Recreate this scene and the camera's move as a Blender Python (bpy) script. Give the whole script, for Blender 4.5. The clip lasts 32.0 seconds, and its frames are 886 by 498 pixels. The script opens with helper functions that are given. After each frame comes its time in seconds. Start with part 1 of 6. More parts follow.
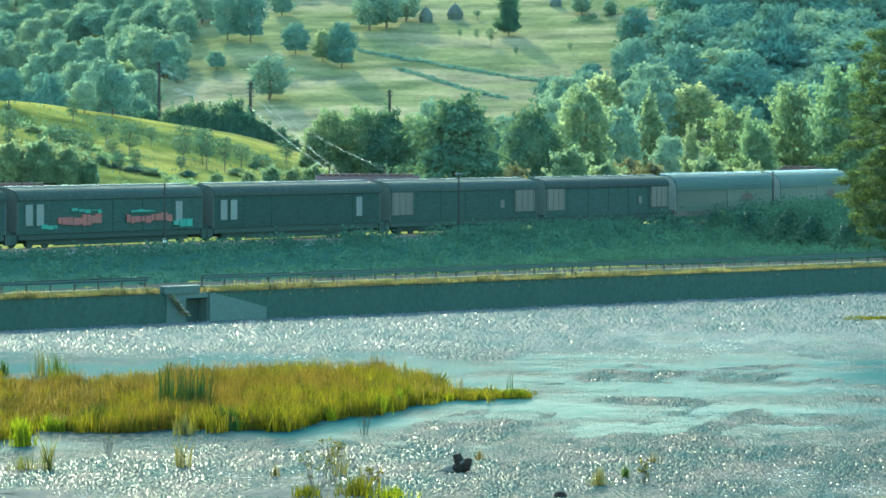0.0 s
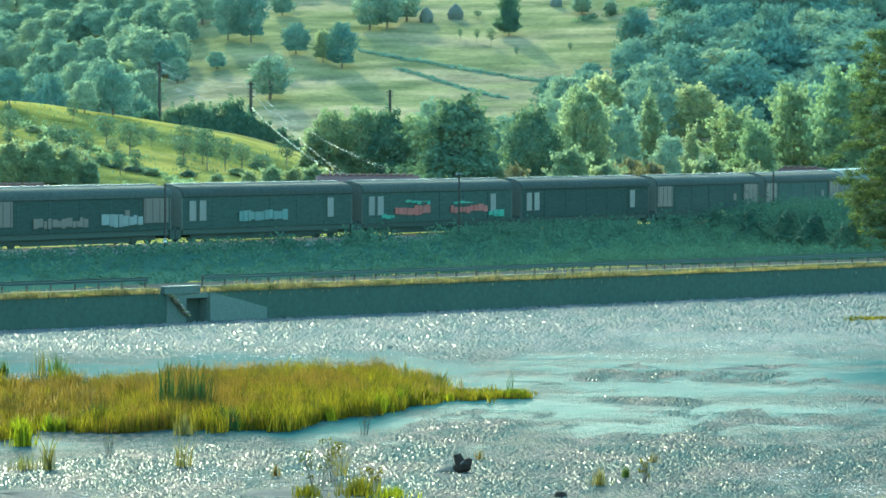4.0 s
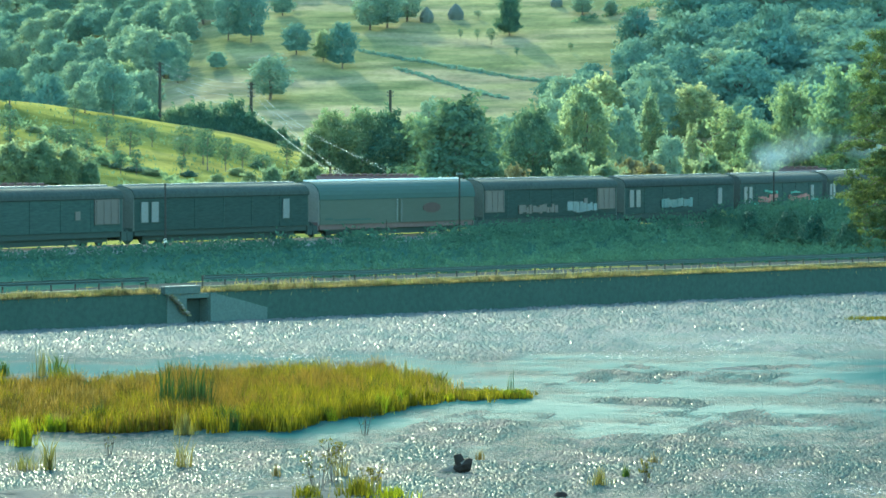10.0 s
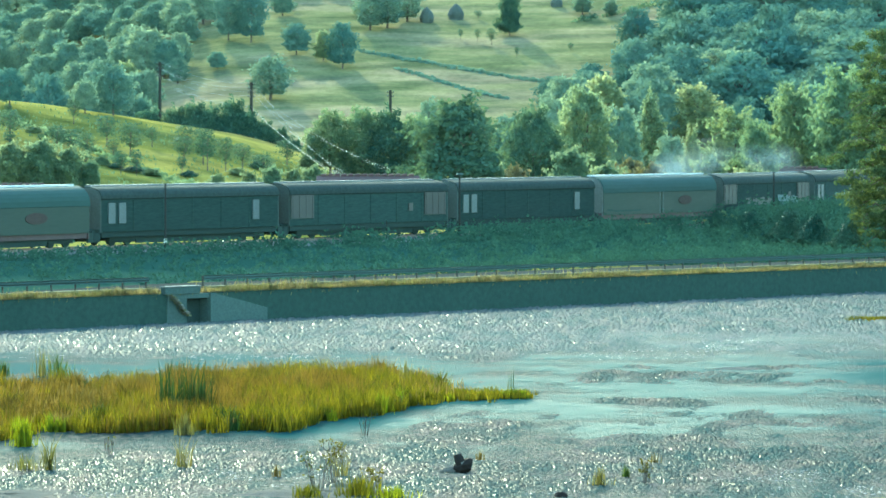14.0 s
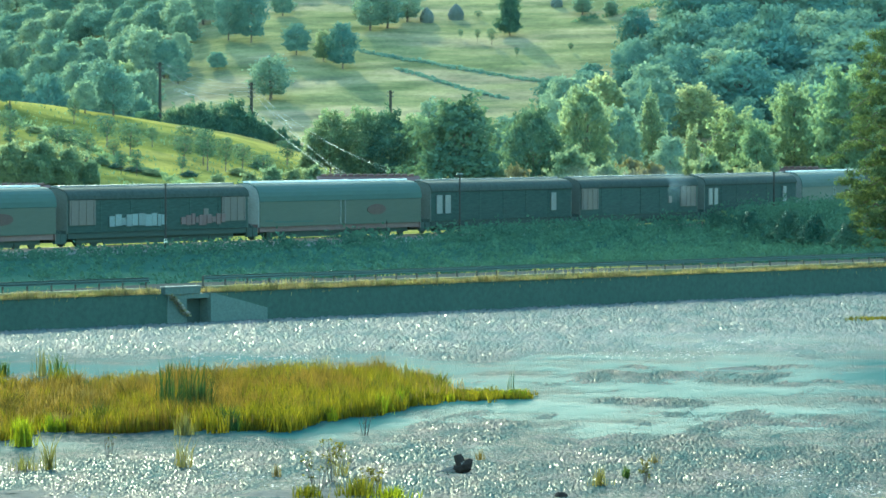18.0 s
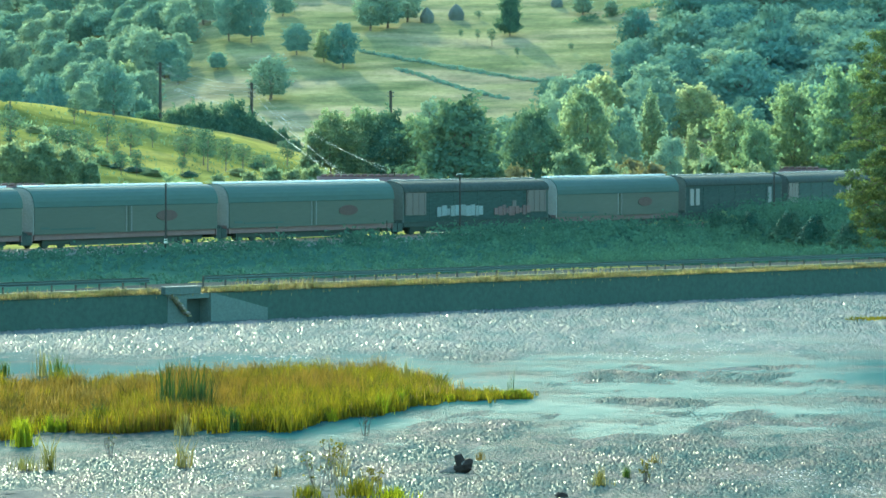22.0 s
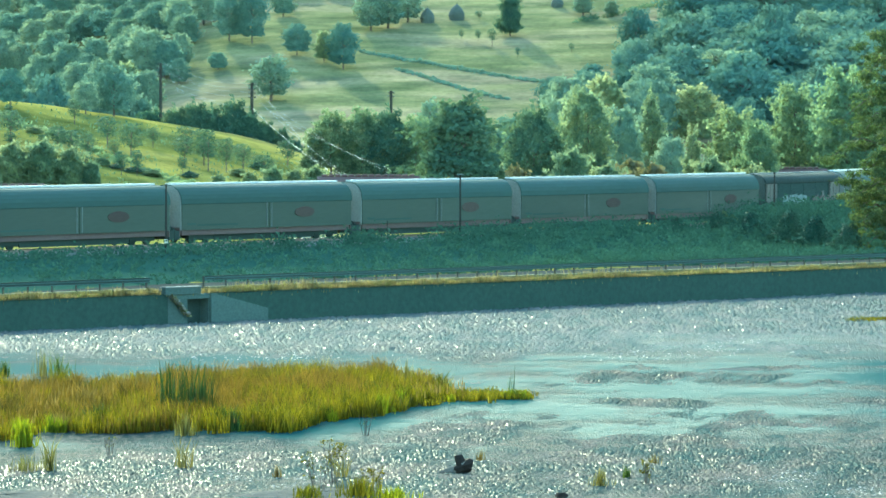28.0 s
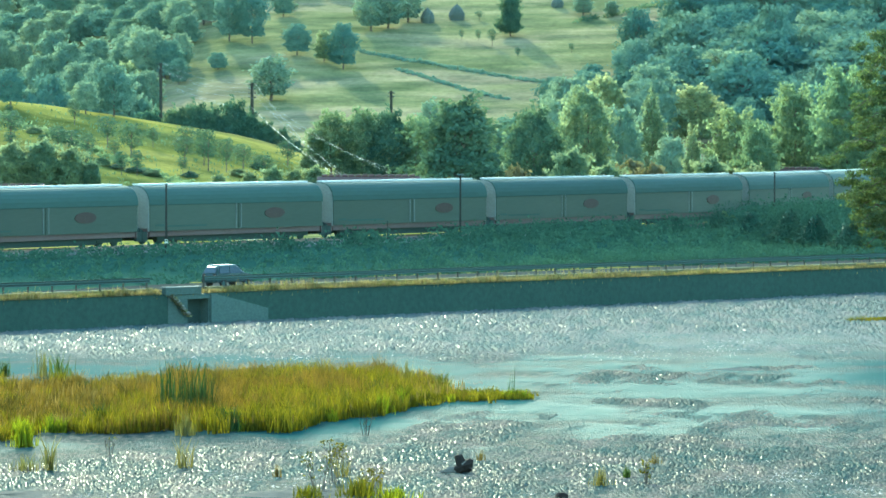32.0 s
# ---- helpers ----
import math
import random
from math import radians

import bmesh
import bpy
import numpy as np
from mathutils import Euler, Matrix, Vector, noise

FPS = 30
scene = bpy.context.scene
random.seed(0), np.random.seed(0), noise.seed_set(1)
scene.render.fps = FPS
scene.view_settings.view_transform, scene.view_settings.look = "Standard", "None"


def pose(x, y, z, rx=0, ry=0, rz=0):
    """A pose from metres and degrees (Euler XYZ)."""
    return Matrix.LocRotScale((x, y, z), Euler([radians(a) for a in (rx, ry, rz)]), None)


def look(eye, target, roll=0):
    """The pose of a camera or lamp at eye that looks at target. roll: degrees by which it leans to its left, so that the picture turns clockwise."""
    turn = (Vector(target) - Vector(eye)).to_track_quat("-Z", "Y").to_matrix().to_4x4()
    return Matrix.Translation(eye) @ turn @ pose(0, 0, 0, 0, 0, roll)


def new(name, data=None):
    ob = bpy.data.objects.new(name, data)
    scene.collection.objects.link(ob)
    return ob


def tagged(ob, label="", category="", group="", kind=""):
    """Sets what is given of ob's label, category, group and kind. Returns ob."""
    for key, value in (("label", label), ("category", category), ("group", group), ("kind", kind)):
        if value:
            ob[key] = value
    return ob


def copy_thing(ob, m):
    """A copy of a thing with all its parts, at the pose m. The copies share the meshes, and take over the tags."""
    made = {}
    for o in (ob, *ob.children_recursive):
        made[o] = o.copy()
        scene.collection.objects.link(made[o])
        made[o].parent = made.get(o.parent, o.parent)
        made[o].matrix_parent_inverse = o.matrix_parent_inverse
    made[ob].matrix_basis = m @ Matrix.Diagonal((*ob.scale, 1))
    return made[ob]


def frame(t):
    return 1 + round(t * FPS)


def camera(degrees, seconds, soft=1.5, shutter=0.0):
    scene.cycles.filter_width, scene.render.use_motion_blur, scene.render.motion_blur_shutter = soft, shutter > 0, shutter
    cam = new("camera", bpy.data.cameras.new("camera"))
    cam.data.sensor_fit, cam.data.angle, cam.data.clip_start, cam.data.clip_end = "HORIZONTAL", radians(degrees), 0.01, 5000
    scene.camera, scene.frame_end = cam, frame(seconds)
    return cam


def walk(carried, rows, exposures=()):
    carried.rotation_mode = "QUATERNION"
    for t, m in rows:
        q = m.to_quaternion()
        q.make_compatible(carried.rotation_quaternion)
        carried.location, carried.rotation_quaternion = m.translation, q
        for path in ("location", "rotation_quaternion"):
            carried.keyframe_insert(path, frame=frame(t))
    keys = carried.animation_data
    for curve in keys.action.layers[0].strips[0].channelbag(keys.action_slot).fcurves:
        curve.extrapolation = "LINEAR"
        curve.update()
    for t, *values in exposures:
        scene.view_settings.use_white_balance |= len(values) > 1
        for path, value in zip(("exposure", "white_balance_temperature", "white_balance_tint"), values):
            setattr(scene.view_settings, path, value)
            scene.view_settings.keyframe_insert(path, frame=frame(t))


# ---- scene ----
# ---------------------------------------------------------------- camera
SECONDS = 32.0
EYE_Z = 12.5
cam = camera(11.95, SECONDS, soft=1.5)
cam.data.dof.use_dof, cam.data.dof.focus_distance, cam.data.dof.aperture_fstop = True, 172.0, 2.6


def view(dx, dy):
    """Camera pose; dx, dy: small drift of the head in thousandths of a degree."""
    return pose(0, 0, EYE_Z, 90 - 1.6136 + dy / 1000, 0, dx / 1000)


walk(cam, [(0.0, view(-11, -3)), (6.0, view(-4, -2)), (13.0, view(0, 0)), (20.0, view(3, 3)), (26.0, view(8, 7)), (32.0, view(11, 9))],
     [(0.0, 2.54, 5230.0, -22.0), (32.0, 2.54, 5230.0, -22.0)])

# ---------------------------------------------------------------- light
SUN_EL, SUN_AZ = radians(26), radians(14)      # az: to the left of the view, from +y
world = bpy.data.worlds.new("sky")
scene.world = world
world.use_nodes = True
wn = world.node_tree.nodes
sky = wn.new("ShaderNodeTexSky")
sky.sky_type, sky.sun_disc = "NISHITA", False
sky.sun_elevation, sky.sun_rotation = SUN_EL, -SUN_AZ
sky.dust_density, sky.air_density = 0.8, 1.2
world.node_tree.links.new(sky.outputs[0], wn["Background"].inputs[0])
wn["Background"].inputs[1].default_value = 0.15
sun = new("sun", bpy.data.lights.new("sun", "SUN"))
sun.data.energy, sun.data.angle, sun.data.color = 1.95, radians(0.6), (1.0, 0.87, 0.62)
sun_dir = Vector((-math.sin(SUN_AZ) * math.cos(SUN_EL), math.cos(SUN_AZ) * math.cos(SUN_EL), math.sin(SUN_EL)))
sun.matrix_world = look(sun_dir * 300, (0, 0, 0))

# ---------------------------------------------------------------- plan
C, S = 0.6929, 0.7210          # direction of the river wall in plan (along), across is (-S, C)
WALL = 201.3                   # across-distance of the wall's foot
ROAD_Z, RAIL_Z = 2.15, 4.30


def mn(x, y):
    """Along and across the river wall, from plan x, y."""
    return x * C + y * S, -x * S + y * C


def xy(m, n):
    return m * C - n * S, m * S + n * C


def smooth(a, b, v):
    u = np.clip((np.asarray(v, float) - a) / (b - a), 0, 1)
    return u * u * (3 - 2 * u)


# centre line of the railway: u metres along it
TU = np.arange(-460, 620, 1.0)
tv = np.clip(TU, -20, 140)
TH = 1.00995 - 0.00115 * tv + 2.3038e-5 * tv ** 2 - 0.55 * smooth(140, 300, TU)
TX, TY = np.cumsum(np.cos(TH)), np.cumsum(np.sin(TH))
TX, TY = TX - np.interp(0, TU, TX) - 22.78, TY - np.interp(0, TU, TY) + 301.39


def track(u):
    """Plan place and heading at u metres along the railway."""
    return float(np.interp(u, TU, TX)), float(np.interp(u, TU, TY)), float(np.interp(u, TU, TH))


def track_offset(x, y):
    """Signed distance from the railway, positive on the far side."""
    i = np.argmin((TX[:, None] - x[None]) ** 2 + (TY[:, None] - y[None]) ** 2, axis=0)
    return -(x - TX[i]) * np.sin(TH[i]) + (y - TY[i]) * np.cos(TH[i])


def lumps(x, y, scale, seed=0.0):
    """Cheap smooth undulation between about -1 and 1."""
    a, b = x / scale + seed, y / scale - seed * 0.7
    return (np.sin(a * 1.7 + 1.3 * np.sin(b * 1.1 + seed)) + np.sin(b * 1.9 + 1.1 * np.sin(a * 0.9)) + 0.5 * np.sin(a * 3.7 - b * 2.9 + seed)) / 2.5


def hills(x, y):
    """Ground beyond the railway."""
    base = 3.2 + 3.6 * smooth(300, 520, y)
    near = np.interp(x - 0.12 * (y - 480), [-110, -60, -49, -39, -33, -25, -14, -6], [14.0, 10.3, 8.8, 7.3, 6.5, 5.0, 1.6, 0.0])
    near = (near + 0.3 * lumps(x, y, 8, 3.0) * smooth(0, 2, near)) * smooth(385, 480, y) * (1 - smooth(488, 570, y))
    start = 762 + 22 * lumps(x, y * 0, 70, 2.0) + 60 * smooth(-40, -110, x)
    far = np.log1p(np.exp(np.clip((y - start) / 14, -30, 30))) * 14 * 0.205
    far = np.where(far > 42, 42 + (far - 42) * 0.5, far)
    far = np.minimum(far, 260)
    return base + near + far + 0.35 * lumps(x, y, 23) + 1.6 * lumps(x, y, 61, 1.0) * smooth(640, 820, y)


def ground_z(x, y):
    x, y = np.asarray(x, float), np.asarray(y, float)
    shape = x.shape
    x, y = x.ravel(), y.ravel()
    m, n = mn(x, y)
    bed = -1.1 + 0.2 * lumps(x, y, 9)
    shore = 11.0 * smooth(72, 5, n) + 0.25 * lumps(x, y, 14)
    z = np.where(n < 80, np.maximum(bed, shore - 1.1 * smooth(50, 76, n)), bed)
    off = track_offset(x, y)
    road = np.full_like(z, ROAD_Z - 0.12)
    up = road + (RAIL_Z - 0.55 - road) * smooth(-13.0, -4.5, off)
    beyond = hills(x, y)
    t = smooth(3.5, 14, off)
    land = np.where(off < 0, up, (RAIL_Z - 0.55) * (1 - t) + beyond * t)
    z = np.where(n > WALL + 1.15, land, z)
    return z.reshape(shape)


def gz(x, y):
    return float(ground_z(np.array([x]), np.array([y]))[0])


# ---------------------------------------------------------------- materials
def nodes_of(name):
    m = bpy.data.materials.new(name)
    m.use_nodes = True
    t = m.node_tree
    return m, t, t.nodes["Principled BSDF"]


def ramp(t, fac, stops):
    r = t.nodes.new("ShaderNodeValToRGB")
    e = r.color_ramp.elements
    while len(e) < len(stops):
        e.new(0.5)
    for k, (p, c) in zip(e, stops):
        k.position, k.color = p, (*c, 1)
    t.links.new(fac, r.inputs[0])
    return r.outputs[0]


def noise_node(t, scale, detail=4.0, rough=0.6, coord="Object", stretch=None):
    tc = t.nodes.new("ShaderNodeTexCoord")
    n = t.nodes.new("ShaderNodeTexNoise")
    n.inputs["Scale"].default_value, n.inputs["Detail"].default_value, n.inputs["Roughness"].default_value = scale, detail, rough
    src = tc.outputs[coord]
    if stretch:
        mp = t.nodes.new("ShaderNodeMapping")
        mp.inputs["Scale"].default_value = stretch
        t.links.new(src, mp.inputs[0])
        src = mp.outputs[0]
    t.links.new(src, n.inputs["Vector"])
    return n.outputs["Fac"]


def mixc(t, fac, a, b, kind="MIX"):
    x = t.nodes.new("ShaderNodeMix")
    x.data_type, x.blend_type = "RGBA", kind
    for key, v in ((0, fac), (6, a), (7, b)):
        if hasattr(v, "links"):
            t.links.new(v, x.inputs[key])
        elif key == 0:
            x.inputs[0].default_value = v
        else:
            x.inputs[key].default_value = (*v, 1)
    return x.outputs[2]


def bump(t, p, height, strength, dist):
    b = t.nodes.new("ShaderNodeBump")
    b.inputs["Strength"].default_value, b.inputs["Distance"].default_value = strength, dist
    t.links.new(height, b.inputs["Height"])
    t.links.new(b.outputs[0], p.inputs["Normal"])


def surface(name, dark, light, scale=1.0, rough=0.8, metal=0.0, relief=0.3, dist=0.02, big=0.15, stretch=None, spread=0.12, gloss=0.5, grain=0.28):
    """Two-scale mottled surface; a little different on each object."""
    m, t, p = nodes_of(name)
    fine = noise_node(t, scale * 8, 5, 0.65, stretch=stretch)
    broad = noise_node(t, scale * big * 4, 3, 0.6, stretch=stretch)
    col = mixc(t, broad, dark, light)
    speckle = ramp(t, fine, [(0.3, (1 - grain,) * 3), (0.7, (1 + grain * 0.4,) * 3)])
    col = mixc(t, 1.0, col, speckle, "MULTIPLY")
    oi = t.nodes.new("ShaderNodeObjectInfo")
    tone = ramp(t, oi.outputs["Random"], [(0.0, (1 - spread,) * 3), (1.0, (1 + spread,) * 3)])
    col = mixc(t, 1.0, col, tone, "MULTIPLY")
    t.links.new(col, p.inputs["Base Color"])
    rr = ramp(t, broad, [(0.3, (max(0.02, rough - 0.12),) * 3), (0.7, (min(1.0, rough + 0.1),) * 3)])
    t.links.new(rr, p.inputs["Roughness"])
    p.inputs["Metallic"].default_value = metal
    p.inputs["Specular IOR Level"].default_value = gloss
    if relief:
        bump(t, p, fine, relief, dist)
    return m


def leaf_material(name, dark, light, through_tint, share=0.35, tufts=None):
    """Leaves: each leaf its own tone, light also comes through them."""
    m, t, p = nodes_of(name)
    g = t.nodes.new("ShaderNodeNewGeometry")
    oi = t.nodes.new("ShaderNodeObjectInfo")
    col = ramp(t, g.outputs["Random Per Island"], [(0.0, dark), (0.6, tuple((a + b) / 2 for a, b in zip(dark, light))), (1.0, light)])
    patch = noise_node(t, 0.6, 2) if tufts is None else noise_node(t, 1.0, 4, 0.65, stretch=tufts)
    lo, hi = ((0.66, 0.72, 0.7), (1.24, 1.18, 1.05)) if tufts is None else ((0.46, 0.54, 0.58), (1.38, 1.32, 1.2))
    col = mixc(t, 1.0, col, ramp(t, patch, [(0.34, lo), (0.66, hi)]), "MULTIPLY")
    col = mixc(t, 1.0, col, ramp(t, oi.outputs["Random"], [(0.0, (0.8, 0.88, 0.9)), (1.0, (1.2, 1.1, 1.0))]), "MULTIPLY")
    t.links.new(col, p.inputs["Base Color"])
    p.inputs["Roughness"].default_value = 0.7
    p.inputs["Specular IOR Level"].default_value = 0.08
    tr = t.nodes.new("ShaderNodeBsdfTranslucent")
    t.links.new(mixc(t, 1.0, col, through_tint, "MULTIPLY"), tr.inputs[0])
    mx = t.nodes.new("ShaderNodeMixShader")
    mx.inputs[0].default_value = share
    t.links.new(p.outputs[0], mx.inputs[1])
    t.links.new(tr.outputs[0], mx.inputs[2])
    t.links.new(mx.outputs[0], t.nodes["Material Output"].inputs[0])
    return m


def ground_material():
    m, t, p = nodes_of("meadow")
    tc = t.nodes.new("ShaderNodeTexCoord")
    big = noise_node(t, 0.022, 4, 0.6, stretch=(0.8, 1.9, 0.4))
    mid = noise_node(t, 0.09, 4, 0.6, stretch=(0.7, 1.6, 1))
    fine = noise_node(t, 0.9, 6, 0.75)
    slope = ramp(t, big, [(0.30, (0.1, 0.112, 0.045)), (0.43, (0.175, 0.163, 0.048)), (0.5, (0.225, 0.197, 0.058)), (0.57, (0.21, 0.182, 0.064)), (0.7, (0.165, 0.138, 0.07))])
    # far fields: tan hay, with blue haze mixed into the colour
    hay = ramp(t, big, [(0.30, (0.12, 0.125, 0.075)), (0.43, (0.185, 0.178, 0.09)), (0.5, (0.225, 0.2, 0.112)), (0.57, (0.255, 0.21, 0.135)), (0.7, (0.2, 0.15, 0.11))])
    sep = t.nodes.new("ShaderNodeSeparateXYZ")
    t.links.new(tc.outputs["Object"], sep.inputs[0])
    far = t.nodes.new("ShaderNodeMapRange")
    far.inputs[1].default_value, far.inputs[2].default_value = 560, 700
    t.links.new(sep.outputs[1], far.inputs[0])
    col = mixc(t, far.outputs[0], slope, hay)
    col = mixc(t, 1.0, col, ramp(t, mid, [(0.32, (0.48, 0.56, 0.5)), (0.65, (1.22, 1.16, 1.0))]), "MULTIPLY")
    col = mixc(t, 1.0, col, ramp(t, fine, [(0.3, (0.7, 0.72, 0.7)), (0.7, (1.2, 1.2, 1.15))]), "MULTIPLY")
    t.links.new(col, p.inputs["Base Color"])
    p.inputs["Roughness"].default_value = 1.0
    p.inputs["Specular IOR Level"].default_value = 0.0
    bump(t, p, fine, 0.7, 0.15)
    return m


def water_material():
    """Shallow river: smooth turquoise runs between bands of choppy riffles."""
    m, t, p = nodes_of("river_water")
    chop = noise_node(t, 1.0, 3, 0.62, stretch=(7.5, 1.1, 1))
    swell = noise_node(t, 1.0, 3, 0.55, stretch=(0.9, 0.16, 1))
    bands = noise_node(t, 1.0, 4, 0.62, stretch=(0.13, 0.1, 1))
    # gravel shows through the shallows towards the near shore, and the far side runs over a riffle
    tc = t.nodes.new("ShaderNodeTexCoord")
    sep = t.nodes.new("ShaderNodeSeparateXYZ")
    t.links.new(tc.outputs["Object"], sep.inputs[0])

    def ranged(a, b, c, d):
        r = t.nodes.new("ShaderNodeMapRange")
        for k, v in enumerate((a, b, c, d)):
            r.inputs[k + 1].default_value = v
        t.links.new(sep.outputs[1], r.inputs[0])
        return r.outputs[0]

    def summed(a, b):
        s = t.nodes.new("ShaderNodeMath")
        t.links.new(a, s.inputs[0])
        t.links.new(b, s.inputs[1])
        return s.outputs[0]
    riffle = summed(summed(bands, ranged(186, 160, 0.0, 0.27)), ranged(222, 248, 0.0, 0.12))
    # gravel tones; their dark and pale patches also paint the wavelets' shading
    bed = ramp(t, noise_node(t, 1.0, 4, 0.7, stretch=(3.2, 0.55, 1)), [(0.36, (0.016, 0.03, 0.027)), (0.5, (0.04, 0.044, 0.039)), (0.62, (0.1, 0.086, 0.072))])
    tint = mixc(t, ramp(t, riffle, [(0.52, (0.0,) * 3), (0.72, (0.85,) * 3)]), ramp(t, riffle, [(0.43, (0.021, 0.062, 0.059)), (0.6, (0.03, 0.054, 0.05))]), bed)
    # gravel bars and the dense glitter of the far riffle, put into a pale tint
    glitter_tint = ramp(t, noise_node(t, 1.0, 4, 0.65, stretch=(0.25, 0.09, 1)), [(0.3, (0.25,) * 3), (0.55, (1.0,) * 3)])
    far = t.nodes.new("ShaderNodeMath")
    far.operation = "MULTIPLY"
    t.links.new(glitter_tint, far.inputs[0])
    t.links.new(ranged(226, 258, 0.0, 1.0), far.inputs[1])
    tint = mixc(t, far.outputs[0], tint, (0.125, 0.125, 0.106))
    calm = ramp(t, riffle, [(0.42, (0.05,) * 3), (0.55, (0.4,) * 3), (0.68, (0.9,) * 3)])
    mul = t.nodes.new("ShaderNodeMath")
    mul.operation = "MULTIPLY"
    t.links.new(chop, mul.inputs[0])
    t.links.new(calm, mul.inputs[1])
    add = t.nodes.new("ShaderNodeMath")
    add.operation = "MULTIPLY_ADD"
    add.inputs[1].default_value = 0.12
    t.links.new(swell, add.inputs[0])
    t.links.new(mul.outputs[0], add.inputs[2])
    b = t.nodes.new("ShaderNodeBump")
    b.inputs["Strength"].default_value, b.inputs["Distance"].default_value = 1.0, 0.1
    t.links.new(add.outputs[0], b.inputs["Height"])
    gl = t.nodes.new("ShaderNodeBsdfGlossy")
    gl.inputs["Roughness"].default_value = 0.13
    t.links.new(ramp(t, riffle, [(0.45, (1.0, 1.0, 1.0)), (0.65, (1.0, 0.9, 0.82))]), gl.inputs["Color"])
    df = t.nodes.new("ShaderNodeBsdfDiffuse")
    t.links.new(tint, df.inputs["Color"])
    t.links.new(b.outputs[0], gl.inputs["Normal"])
    t.links.new(b.outputs[0], df.inputs["Normal"])
    mx = t.nodes.new("ShaderNodeMixShader")
    t.links.new(ramp(t, riffle, [(0.5, (0.07,) * 3), (0.68, (0.04,) * 3)]), mx.inputs[0])
    t.links.new(df.outputs[0], mx.inputs[1])
    t.links.new(gl.outputs[0], mx.inputs[2])
    t.links.new(mx.outputs[0], t.nodes["Material Output"].inputs[0])
    return m


def crest_material():
    """Choppy water: turquoise to silty brown, with sharp glints."""
    m, t, p = nodes_of("wavelet_water")
    col = ramp(t, noise_node(t, 1.0, 4, 0.65, stretch=(0.5, 0.12, 1)), [(0.36, (0.028, 0.052, 0.048)), (0.5, (0.05, 0.06, 0.053)), (0.64, (0.105, 0.09, 0.077))])
    col = mixc(t, 1.0, col, ramp(t, noise_node(t, 1.0, 3, 0.7, stretch=(6, 1.5, 1)), [(0.32, (0.42, 0.5, 0.5)), (0.68, (1.7, 1.6, 1.5))]), "MULTIPLY")
    # pale gravel close under the far riffle, whose glitter is also in this tint
    tc = t.nodes.new("ShaderNodeTexCoord")
    sep = t.nodes.new("ShaderNodeSeparateXYZ")
    t.links.new(tc.outputs["Object"], sep.inputs[0])
    far = t.nodes.new("ShaderNodeMapRange")
    far.inputs[1].default_value, far.inputs[2].default_value, far.inputs[4].default_value = 222, 246, 0.75
    t.links.new(sep.outputs[1], far.inputs[0])
    col = mixc(t, far.outputs[0], col, ramp(t, noise_node(t, 1.0, 4, 0.65, stretch=(0.6, 0.1, 1)), [(0.34, (0.07, 0.098, 0.088)), (0.66, (0.17, 0.155, 0.135))]))
    df, gl, mx = (t.nodes.new(k) for k in ("ShaderNodeBsdfDiffuse", "ShaderNodeBsdfGlossy", "ShaderNodeMixShader"))
    t.links.new(col, df.inputs["Color"])
    gl.inputs["Color"].default_value, gl.inputs["Roughness"].default_value = (1.0, 0.92, 0.87, 1), 0.24
    mx.inputs[0].default_value = 0.013
    t.links.new(df.outputs[0], mx.inputs[1])
    t.links.new(gl.outputs[0], mx.inputs[2])
    t.links.new(mx.outputs[0], t.nodes["Material Output"].inputs[0])
    return m


M_GROUND = ground_material()
M_WATER = water_material()
M_STONE = surface("wall_stone", (0.034, 0.06, 0.046), (0.056, 0.084, 0.065), 0.35, 0.95, relief=0.5, dist=0.06, gloss=0.1, grain=0.22)
M_CONCRETE = surface("concrete", (0.0936, 0.101, 0.0864), (0.158, 0.158, 0.137), 0.8, 0.85, relief=0.3)
M_CONCRETE_OLD = surface("mossy_concrete", (0.05, 0.078, 0.063), (0.074, 0.1, 0.082), 0.8, 0.9, relief=0.3)
M_ASPHALT = surface("asphalt", (0.05, 0.052, 0.045), (0.08, 0.08, 0.068), 1.0, 0.95, relief=0.3, dist=0.01, gloss=0.0)
M_BALLAST = surface("ballast", (0.09, 0.08, 0.07), (0.2, 0.18, 0.16), 3.0, 0.95, relief=0.9, dist=0.06)
M_STEEL = surface("galvanised_steel", (0.05, 0.078, 0.068), (0.085, 0.115, 0.1), 2.0, 0.7, 0.1, relief=0.05, gloss=0.2)
M_RUST = surface("rusty_steel", (0.045, 0.05, 0.042), (0.085, 0.07, 0.055), 2.0, 0.85, relief=0.05, gloss=0.1)
M_RAIL = surface("rail_steel", (0.12, 0.08, 0.06), (0.25, 0.2, 0.17), 2.0, 0.5, 0.8, relief=0.1)
M_SLEEPER = surface("sleeper", (0.1, 0.09, 0.08), (0.2, 0.19, 0.17), 2.0, 0.9)
M_SILVER = surface("wagon_silver", (0.044, 0.06, 0.043), (0.06, 0.076, 0.055), 0.5, 0.7, 0.0, relief=0.03, stretch=(0.25, 1, 2.2), spread=0.1, gloss=0.2, grain=0.1)
M_SILVER_ROOF = surface("wagon_roof_silver", (0.037, 0.064, 0.054), (0.054, 0.082, 0.068), 0.5, 0.8, 0.0, relief=0.03, stretch=(0.25, 1.5, 1), spread=0.08, gloss=0.1, grain=0.1)
M_END = surface("wagon_end_pale", (0.12, 0.14, 0.12), (0.22, 0.22, 0.195), 1.2, 0.7, relief=0.05, spread=0.2, grain=0.3)
